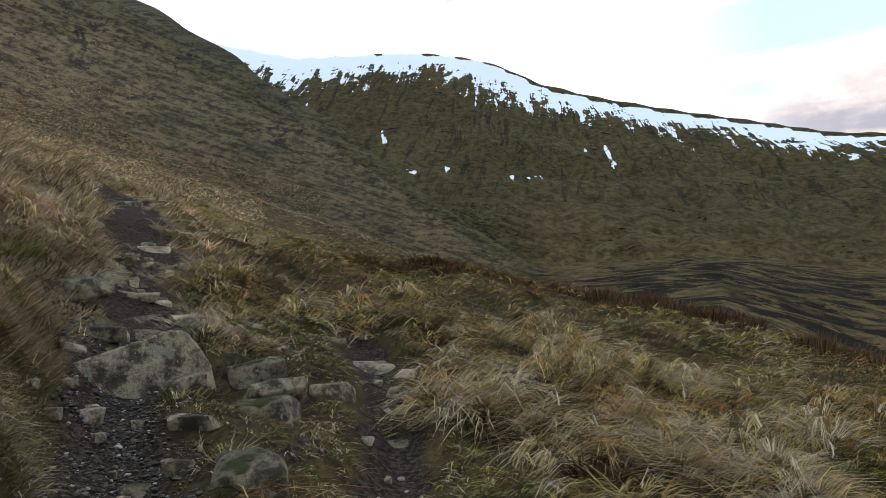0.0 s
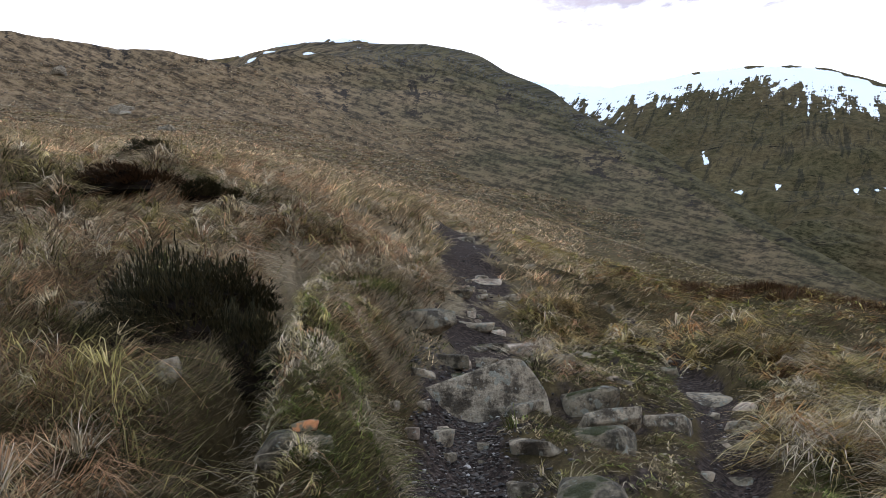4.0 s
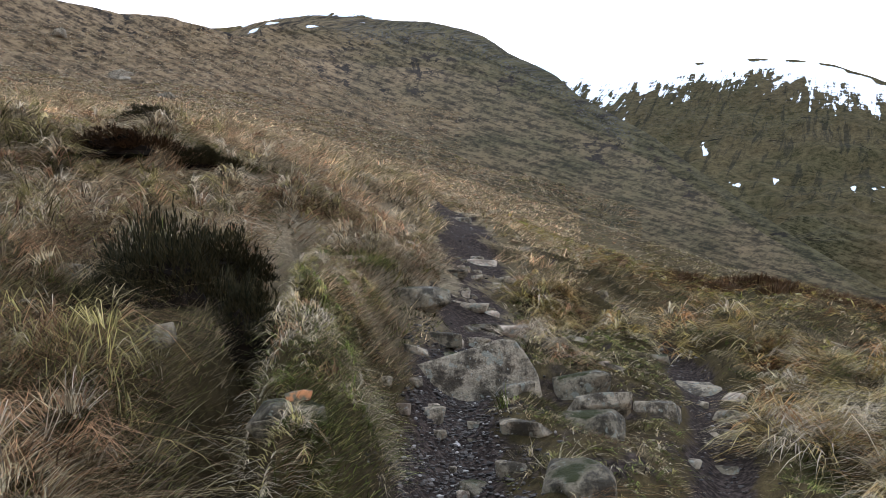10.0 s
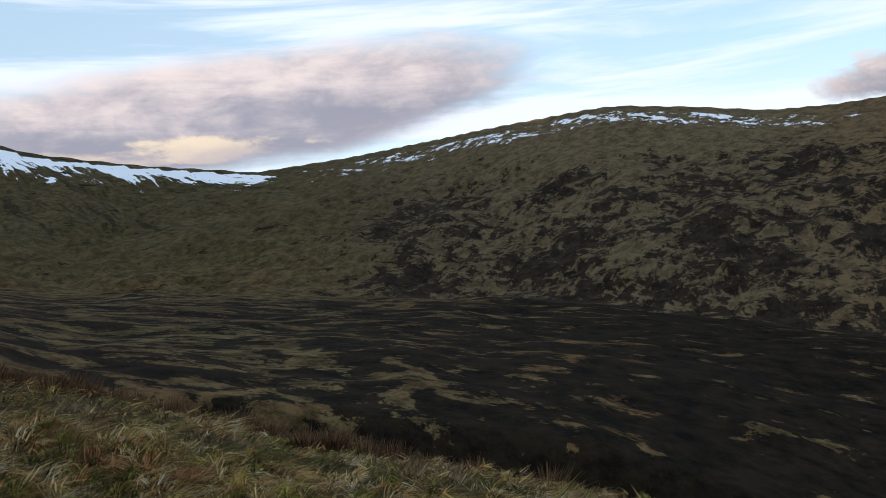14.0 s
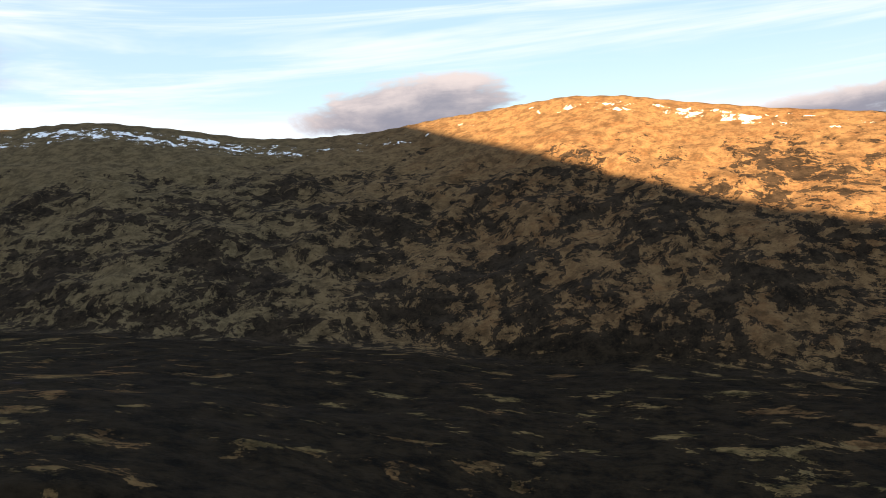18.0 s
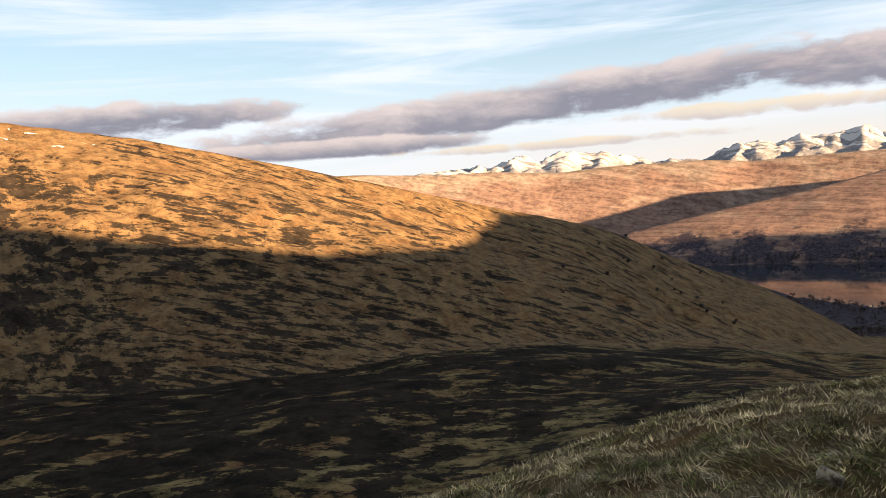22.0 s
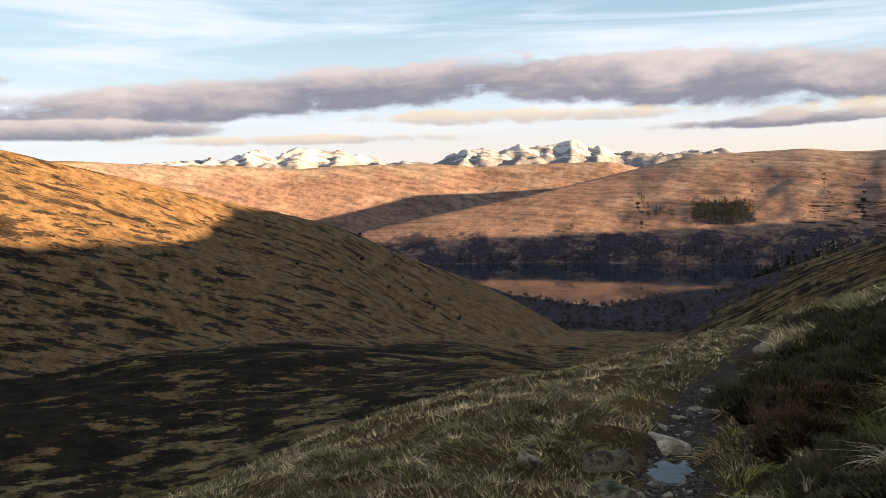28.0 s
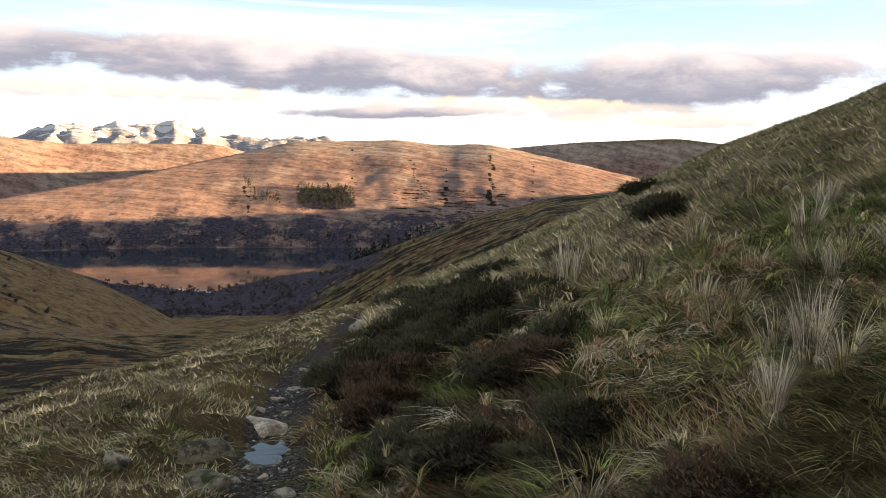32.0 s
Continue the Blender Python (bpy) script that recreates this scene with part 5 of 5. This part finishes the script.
lay("boulder", rock_mesh(57, 0.36, 0.40, 0.24, MOSSY_ROCK, 18, 0.7), -0.72, 3.12, -0.06, 30, 0, "rounded lichen-covered boulder half sunk in the turf", "boulder")
lay("boulder", rock_mesh(58, 0.27, 0.18, 0.10, MOSSY_ROCK, 16, 0.6), -1.31, 2.07, -0.03, 25, 0, "dark mossy rock in the grassy bank", "boulder")
lay("boulder", rock_mesh(59, 0.32, 0.26, 0.22, GREY_ROCK), -3.30, 3.24, 0.05, 40, 0, "grey lichen-spotted rock among heather and tussocks", "boulder")
lay("stone", rock_mesh(60, 0.13, 0.10, 0.09, GREY_ROCK, level=2), -2.01, 2.34, 0.02, 10, 0, "small grey rock showing in the runnel", "stone")
lay("boulder", rock_mesh(61, 0.80, 0.60, 0.24, MOSSY_ROCK, 26, 0.95), -2.48, 5.45, -0.09, 20, 0, "broad ledge of rock covered with moss", "boulder")
for i, (x, y, wide) in enumerate([(-1.63, 3.55, 0.10), (-1.59, 3.80, 0.16), (-1.50, 3.68, 0.09), (-1.22, 3.22, 0.07), (-1.73, 3.60, 0.08), (-1.80, 4.1, 0.10), (-1.66, 4.0, 0.07), (-1.35, 3.45, 0.05),
                               (-1.42, 3.95, 0.08), (-1.1, 2.95, 0.06), (-0.30, 4.2, 0.07), (-0.42, 4.55, 0.09), (-0.15, 3.9, 0.08), (-0.5, 6.2, 0.10), (-1.0, 7.9, 0.12), (-2.55, 7.0, 0.12), (-2.75, 7.9, 0.14), (-3.0, 8.6, 0.15)]):
    lay("stone", rock_mesh(200 + i, wide, wide * 0.75, wide * 0.6, PALE_ROCK if i % 3 == 0 else GREY_ROCK, level=2), x, y, wide * 0.1, i * 67 % 180, 0, "small loose stone on the gravel of the path", "stone", "loose stones on the path")
lichen, n = material("orange lichen")
finish(n, n.mix(n.step(n.noise(n.add("ShaderNodeTexCoord", 3), 40, 5), 0.4, 0.6), (0.12, 0.10, 0.06), (0.42, 0.17, 0.07)), 0.9)
lay("stone", rock_mesh(62, 0.09, 0.06, 0.03, lichen, level=2), -1.27, 2.06, 0.045, 20, 0, "small stone crusted with orange lichen on a mossy rock", "stone")
for i, (x, y, wide, tall) in enumerate(BACK_STONES):
    me = rock_mesh(300 + i, wide * 1.1, wide * 0.8, max(tall, 0.05) * 1.5, MOSSY_ROCK if i in (1, 2) else PALE_ROCK if i == 3 else GREY_ROCK, 12, 0.6, 0.0, 3 if wide > 0.15 else 2)
    lay("stone", me, x, y, -max(tall, 0.05) * 0.2, (i * 61) % 180, 0, ("sharp-ridged mossy rock at the edge of the path" if i == 1 else "broad flat stone laid across the wet path" if i == 3 else
        "grey boulder lying in the grass beside the path" if i == 4 else "wet grey stone bedded in the stony path"), "stone", "stones along the lower path")
for i, (x, y, wide) in enumerate([(-71, 76, 3.0), (-69, 75, 1.8), (-72, 79, 1.5), (-110, 104, 4.0), (-38.4, 46, 1.2), (-39.5, 46.5, 0.8)]):
    lay("boulder", rock_mesh(400 + i, wide, wide * 0.7, wide * 0.5, GREY_ROCK), x, y, wide * 0.1, i * 40, 0, "weathered grey boulder half buried in the hillside", "boulder", "boulders on the hillside")


PEBBLES = [rock_mesh(500 + k, 0.2, 0.15, 0.09, (GREY_ROCK, MOSSY_ROCK, GREY_ROCK, PALE_ROCK, MOSSY_ROCK)[k], 12, 0.6, 0.0, 2) for k in range(5)]
g = np.random.default_rng(91)
for k in range(60):
    y = g.uniform(2.9, 9.5)
    x = path_x(y) + (g.uniform(-0.25, 2.0) if k % 3 else g.normal(0, 0.25))
    ob = lay("stone", PEBBLES[k % 5], x, y, -0.012, g.uniform(0, 360), 0, "small weathered stone bedded in turf and soil", "stone", "stones bedded in the turf")
    ob.scale = Vector((1, 1, 0.9)) * g.uniform(0.4, 1.35)


def gravel(seed, count, y0, y1, spread, label, track=None):
    """Small stones as one mesh."""
    g = np.random.default_rng(seed)
    ball = bmesh.new()
    bmesh.ops.create_icosphere(ball, subdivisions=1, radius=1)
    ball.verts.ensure_lookup_table()
    base = np.array([v.co[:] for v in ball.verts])
    tri = np.array([[v.index for v in f.verts] for f in ball.faces])
    ball.free()
    y = g.uniform(y0, y1, count)
    x = (path_x(y) if track is None else np.interp(y, *track)) + g.normal(0, spread, count)
    z = relief(x, y)
    size = 0.003 + 0.010 * g.uniform(0, 1, count) ** 4 + 0.004 * g.uniform(0, 1, count)
    verts = base[None] * (1 + g.normal(0, 0.18, (count, len(base), 1)))
    verts = verts * (size[:, None, None] * np.stack([g.uniform(0.8, 1.5, count), g.uniform(0.8, 1.5, count), g.uniform(0.4, 0.8, count)], 1)[:, None, :])
    verts = verts + np.stack([x, y, z + size * 0.2], 1)[:, None, :]
    faces = tri[None] + (np.arange(count) * len(base))[:, None, None]
    me = from_triangles("gravel", verts.reshape(-1, 3), faces.reshape(-1, 3), GRAVEL)
    return tagged(new("gravel", me), label, "gravel", kind="stuff")


GRAVEL, n = material("gravel")
geo = n.tree.nodes.new("ShaderNodeNewGeometry")
pick = geo.outputs["Random Per Island"]
finish(n, n.mix(n.step(pick, 0.90, 0.99), n.mix(n.step(pick, 0.0, 0.9), (0.016, 0.012, 0.010), (0.066, 0.052, 0.042)), (0.32, 0.29, 0.26)), 0.6, spec=0.3)
gravel(5, 4200, 2.3, 5.2, 0.17, "dark stony gravel on the footpath")
gravel(6, 700, 5.0, 14.0, 0.30, "sparse gravel between the path's stones")
gravel(7, 3600, -10.5, -4.2, 0.16, "wet dark gravel on the lower footpath")
gravel(8, 500, 3.0, 8.0, 0.14, "loose grit on the side track", ([2, 3.9, 5.8, 7.6, 9.6], [-0.2, -0.23, -0.39, -0.8, -1.5]))

# puddle on the lower path
PUDDLE, n = material("puddle water")
finish(n, (0.02, 0.018, 0.015), 0.03, n.noise(n.add("ShaderNodeTexCoord", 3), 9, 3), 0.05, 0.01, spec=0.5)
def puddle(x, y, z, wide, long, seed, turn=0.0):
    """A pool with a ragged edge that fills a hollow in the path."""
    bm = bmesh.new()
    rim = []
    for k in range(72):
        a = k / 72 * 2 * math.pi
        way = Vector((math.cos(a), math.sin(a), 0))
        q = 1 + 0.42 * noise.noise(way * 1.5 + Vector((0, 0, seed))) + 0.30 * noise.noise(way * 4.5 + Vector((0, 0, seed * 2))) + 0.16 * noise.noise(way * 12 + Vector((seed, 0, 0)))
        rim.append(bm.verts.new((wide * q * way.x, long * q * way.y, 0)))
    bm.faces.new(rim)
    me = bpy.data.meshes.new("puddle")
    bm.to_mesh(me), bm.free()
    me.materials.append(PUDDLE)
    tagged(new("puddle", me), "shallow rain puddle shining on the stony path", "puddle", "puddles on the path").matrix_world = pose(x, y, z, 0, 0, turn)


puddle(1.27, -6.52, -2.186, 0.155, 0.36, 3.1)
g = np.random.default_rng(29)
for k in range(9):
    ob = lay("stone", PEBBLES[k % 5], 1.27 + g.uniform(-0.18, 0.18), -6.5 + g.uniform(-0.38, 0.38), 0.0, g.uniform(0, 360), 0, "wet pebble standing in the rain puddle", "stone", "pebbles in the puddle")
    ob.scale = Vector((1, 1, 0.9)) * g.uniform(0.25, 0.5)


# heather
def heather_materials():
    out = []
    for name, low, tip in (("heather shoots", (0.014, 0.015, 0.007), (0.070, 0.056, 0.026)), ("rusty heather shoots", (0.018, 0.013, 0.007), (0.105, 0.058, 0.030))):
        mat, n = material(name)
        geo = n.tree.nodes.new("ShaderNodeNewGeometry")
        finish(n, n.mix(geo.outputs["Random Per Island"], low, tip), 0.85, spec=0.1)
        out.append(mat)
    mat, n = material("dark bush core")
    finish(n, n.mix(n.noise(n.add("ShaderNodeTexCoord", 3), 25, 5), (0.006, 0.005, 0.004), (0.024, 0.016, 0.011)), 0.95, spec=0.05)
    return out + [mat]


HEATHER, RUSTY, BUSH_CORE = heather_materials()


def heather_bush(seed, mat, label):
    """A dome of short leafy shoots over a near-black filler core, one metre wide."""
    g = np.random.default_rng(seed)
    bush = tagged(new("heather_bush"), label, "heather", "heather bushes")
    # near-black core blocks the view through and stands for the shaded inside
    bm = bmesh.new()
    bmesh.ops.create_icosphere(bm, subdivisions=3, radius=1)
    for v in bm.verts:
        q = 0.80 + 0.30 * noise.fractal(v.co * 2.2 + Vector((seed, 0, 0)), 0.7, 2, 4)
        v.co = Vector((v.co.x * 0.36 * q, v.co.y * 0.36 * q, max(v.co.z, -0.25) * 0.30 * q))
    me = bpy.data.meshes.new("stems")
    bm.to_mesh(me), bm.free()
    me.materials.append(BUSH_CORE)
    part("dark_core", me, bush, "near-black filler core inside the bush")
    count = 2600
    a = g.uniform(0, 2 * np.pi, count)
    up = g.uniform(0.02, 1, count)
    rad = np.sqrt(1 - up * up)
    lump = 0.84 + 0.55 * fbm(np.cos(a) * rad * 2 + seed, np.sin(a) * rad * 2 + up, 0.6, 3, seed) + g.normal(0, 0.09, count)
    root = np.stack([np.sin(a) * rad * 0.40 * lump, np.cos(a) * rad * 0.40 * lump, up * 0.36 * lump], 1)
    verts, faces = [], []
    for k, (twist, lean) in enumerate(((0.0, 0.6), (1.6, 0.8), (3.3, 0.95))):
        v, f = blades(root, a + twist * 0.5 + g.normal(0, 0.7, count), g.uniform(0.035, 0.095, count), np.clip(lean * rad * 0.8 + 0.05, 0, 1), g.uniform(0, 0.3, count), np.full(count, 0.0075))
        verts.append(v), faces.append(f + k * count * 5)
    part("foliage", from_triangles("foliage", np.concatenate(verts), np.concatenate(faces), mat), bush)
    return bush


KINDS = [heather_bush(3, HEATHER, "dark green heather bush growing among the grass"), heather_bush(8, HEATHER, "low dark heather bush beside the path"), heather_bush(13, RUSTY, "rust-brown heather bush with dry flower tips beside the path")]
for x, y, wide, tall, kind in BUSHES:
    copy = copy_thing(KINDS[kind], pose(x, y, height_at(x, y) - 0.04, 0, 0, (x * 211 + y * 97) % 360))
    copy.scale = (wide * 1.08, wide * 1.08, tall * 0.95)
for k, (x, y) in zip(KINDS, ((-6.4, 7.3), (-7.6, 10.5), (0.9, -10.9))):
    k.matrix_world = pose(x, y, height_at(x, y) - 0.04)
    k.scale = (0.8, 0.8, 0.5)

# rushes
RUSH, n = material("dead rushes")
geo = n.tree.nodes.new("ShaderNodeNewGeometry")
finish(n, n.mix(geo.outputs["Random Per Island"], (0.040, 0.022, 0.011), (0.17, 0.095, 0.045)), 0.8, spec=0.1)


def rush_clump(seed):
    g = np.random.default_rng(seed)
    count = 170
    a, r = g.uniform(0, 2 * np.pi, count), np.sqrt(g.uniform(0, 1, count)) * 0.22
    root = np.stack([r * np.sin(a), r * np.cos(a), np.zeros(count)], 1)
    v, f = blades(root, a, g.uniform(0.3, 0.65, count), g.uniform(0.05, 0.35, count), g.uniform(0, 0.15, count), np.full(count, 0.014))
    return tagged(new("rush_clump", from_triangles("rush_clump", v, f, RUSH)), "clump of upright rust-brown dead rushes on the brow", "rushes", "rush clumps")


g = np.random.default_rng(77)
CLUMPS = [rush_clump(1), rush_clump(2)]
spots = [(np.interp(q, [0, 0.2, 0.45, 0.7, 0.9, 1], [-3.2, 0.6, 4.4, 7.6, 12.2, 13.4]), np.interp(q, [0, 0.2, 0.45, 0.7, 0.9, 1], [25, 24.5, 22, 19, 12.5, 9.5])) for q in np.linspace(0, 1, 240)]
spots = [(x + g.normal(0, 0.7), y + g.normal(0, 1.5)) for x, y in spots] + [(-0.2, 8.0), (0.1, 7.4), (-1.35, 8.1), (0.5, 5.6), (-0.6, 9.6), (-4.1, 14.2), (-2.6, 13.4), (0.75, 4.6)]
for k, (x, y) in enumerate(spots):
    s = g.uniform(0.7, 1.25) * (0.55 if k > 239 else 1.0)
    at = pose(x, y, height_at(x, y) - 0.02, 0, 0, g.uniform(0, 360))
    ob = CLUMPS[k] if k < 2 else copy_thing(CLUMPS[k % 2], at)
    ob.matrix_world = at
    ob.scale = (s * 1.5, s * 1.5, s * (0.6 if x < 3 else 0.8))


# ---------------------------------------------------------------- trees
def leaf_material(name, low, high):
    mat, n = material(name)
    geo = n.tree.nodes.new("ShaderNodeNewGeometry")
    finish(n, n.mix(geo.outputs["Random Per Island"], low, high), 0.9, spec=0.05)
    return mat


# twig colour lightened to blend with the haze-tinted wood ground
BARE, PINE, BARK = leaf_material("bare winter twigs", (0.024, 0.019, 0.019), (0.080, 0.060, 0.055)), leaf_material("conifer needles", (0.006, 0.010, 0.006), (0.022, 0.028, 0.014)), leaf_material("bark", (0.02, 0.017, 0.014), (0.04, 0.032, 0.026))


def crown_points(g, tall, wide, clumps, conifer):
    """Small leafy clumps: triangles round many centres."""
    if conifer:
        h = g.uniform(0.12, 1.0, clumps)
        r = wide * 0.5 * (1.05 - h) * g.uniform(0.5, 1.1, clumps)
    else:
        h = g.uniform(0.3, 1.0, clumps)
        r = wide * 0.5 * np.sqrt(np.clip(1 - ((h - 0.62) / 0.42) ** 2, 0.02, 1)) * g.uniform(0.3, 1.1, clumps)
    a = g.uniform(0, 2 * np.pi, clumps)
    centre = np.stack([r * np.sin(a), r * np.cos(a), h * tall], 1)
    size = wide * (0.16 if conifer else 0.20)
    corner = g.normal(0, 1, (clumps, 4, 3)) * size * 0.6
    verts = (centre[:, None, :] + corner).reshape(-1, 3)
    faces = (np.arange(clumps)[:, None, None] * 4 + np.array([[0, 1, 2], [0, 2, 3], [0, 3, 1], [1, 3, 2]])[None]).reshape(-1, 3)
    return verts, faces


def trunk_points(tall, wide):
    ring = np.array([(math.sin(k * 1.2566), math.cos(k * 1.2566)) for k in range(5)])
    verts = np.concatenate([np.c_[ring * wide, np.full(5, -0.5)], np.c_[ring * wide * 0.6 + 0.1, np.full(5, tall * 0.5)], [[0, 0, tall * 0.95]]])
    faces = [(k, (k + 1) % 5, 5 + k) for k in range(5)] + [((k + 1) % 5, 5 + (k + 1) % 5, 5 + k) for k in range(5)] + [(5 + k, 5 + (k + 1) % 5, 10) for k in range(5)]
    return verts, np.array(faces)


def tree(seed, tall, wide, label):
    g = np.random.default_rng(seed)
    ob = tagged(new("tree"), label, "tree", "hillside trees")
    v, f = trunk_points(tall, wide * 0.05)
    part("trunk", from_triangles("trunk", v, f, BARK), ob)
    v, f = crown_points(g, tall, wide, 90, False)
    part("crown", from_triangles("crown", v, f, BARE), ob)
    return ob


def at_bearing(a, r):
    return r * math.sin(radians(a)), r * math.cos(radians(a))


TREES = [tree(k, 9.0, 8.0, "dark bare tree on the nose of the hill") for k in range(3)]
g = np.random.default_rng(5)
spots = [(g.uniform(147, 157.5), g.uniform(960, 1150)) for _ in range(22)] + [(g.uniform(140, 150), g.uniform(900, 1000)) for _ in range(3)]
for k, (a, r) in enumerate(spots):
    x, y = at_bearing(a, r)
    s = g.uniform(0.25, 0.6)
    ob = TREES[k] if k < 3 else copy_thing(TREES[k % 3], pose(x, y, 0))
    ob.matrix_world = pose(x, y, height_at(x, y), 0, 0, g.uniform(0, 360))
    ob.scale = (s, s, s * 0.9)


def woodland(name, seed, areas, tall, wide, conifer, mat, label, clumps=14, within=None):
    """Far woods as one mesh; areas: bearing from, to, metres from, to, trees."""
    g = np.random.default_rng(seed)
    verts, faces, base = [], [], 0
    for a0, a1, r0, r1, count in areas:
        for a, r in zip(g.uniform(a0, a1, count), g.uniform(r0, r1, count)):
            x, y = at_bearing(a, r)
            z = height_at(x, y)
            if z < LOCH + 1 or (within and r > 2900 and not any(((a - p + slant * (math.degrees(math.atan2(z, r)) - q)) / pw) ** 4 + ((math.degrees(math.atan2(z, r)) - q) / qw) ** 4 < 1 for p, q, pw, qw, slant in within)):
                continue
            s = g.uniform(0.6, 1.3)
            v, f = crown_points(g, tall * s, wide * s, clumps, conifer)
            verts.append(v + (x, y, z - 1)), faces.append(f + base)
            base += len(v)
    return tagged(new(name, from_triangles(name, np.concatenate(verts), np.concatenate(faces), mat)), label, "wood", kind="stuff")


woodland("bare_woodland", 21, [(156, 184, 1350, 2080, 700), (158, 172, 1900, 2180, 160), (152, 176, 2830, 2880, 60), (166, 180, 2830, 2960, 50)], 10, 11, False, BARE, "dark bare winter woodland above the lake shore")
woodland("conifer_plantation", 22, [(171.2, 176.6, 2920, 3500, 1700), (168.0, 171.4, 2920, 3400, 500), (176, 182, 1450, 1600, 110), (156, 164, 2840, 2880, 60), (164, 178, 2830, 2900, 110)], 21, 13, True, PINE, "dark green conifer plantation on the far hillside",
         within=((173.9, -3.3, 2.0, 0.75, 0.3), (170.2, -3.4, 0.8, 0.35, 0.6), (169.0, -2.9, 0.22, 0.8, 0.55)))
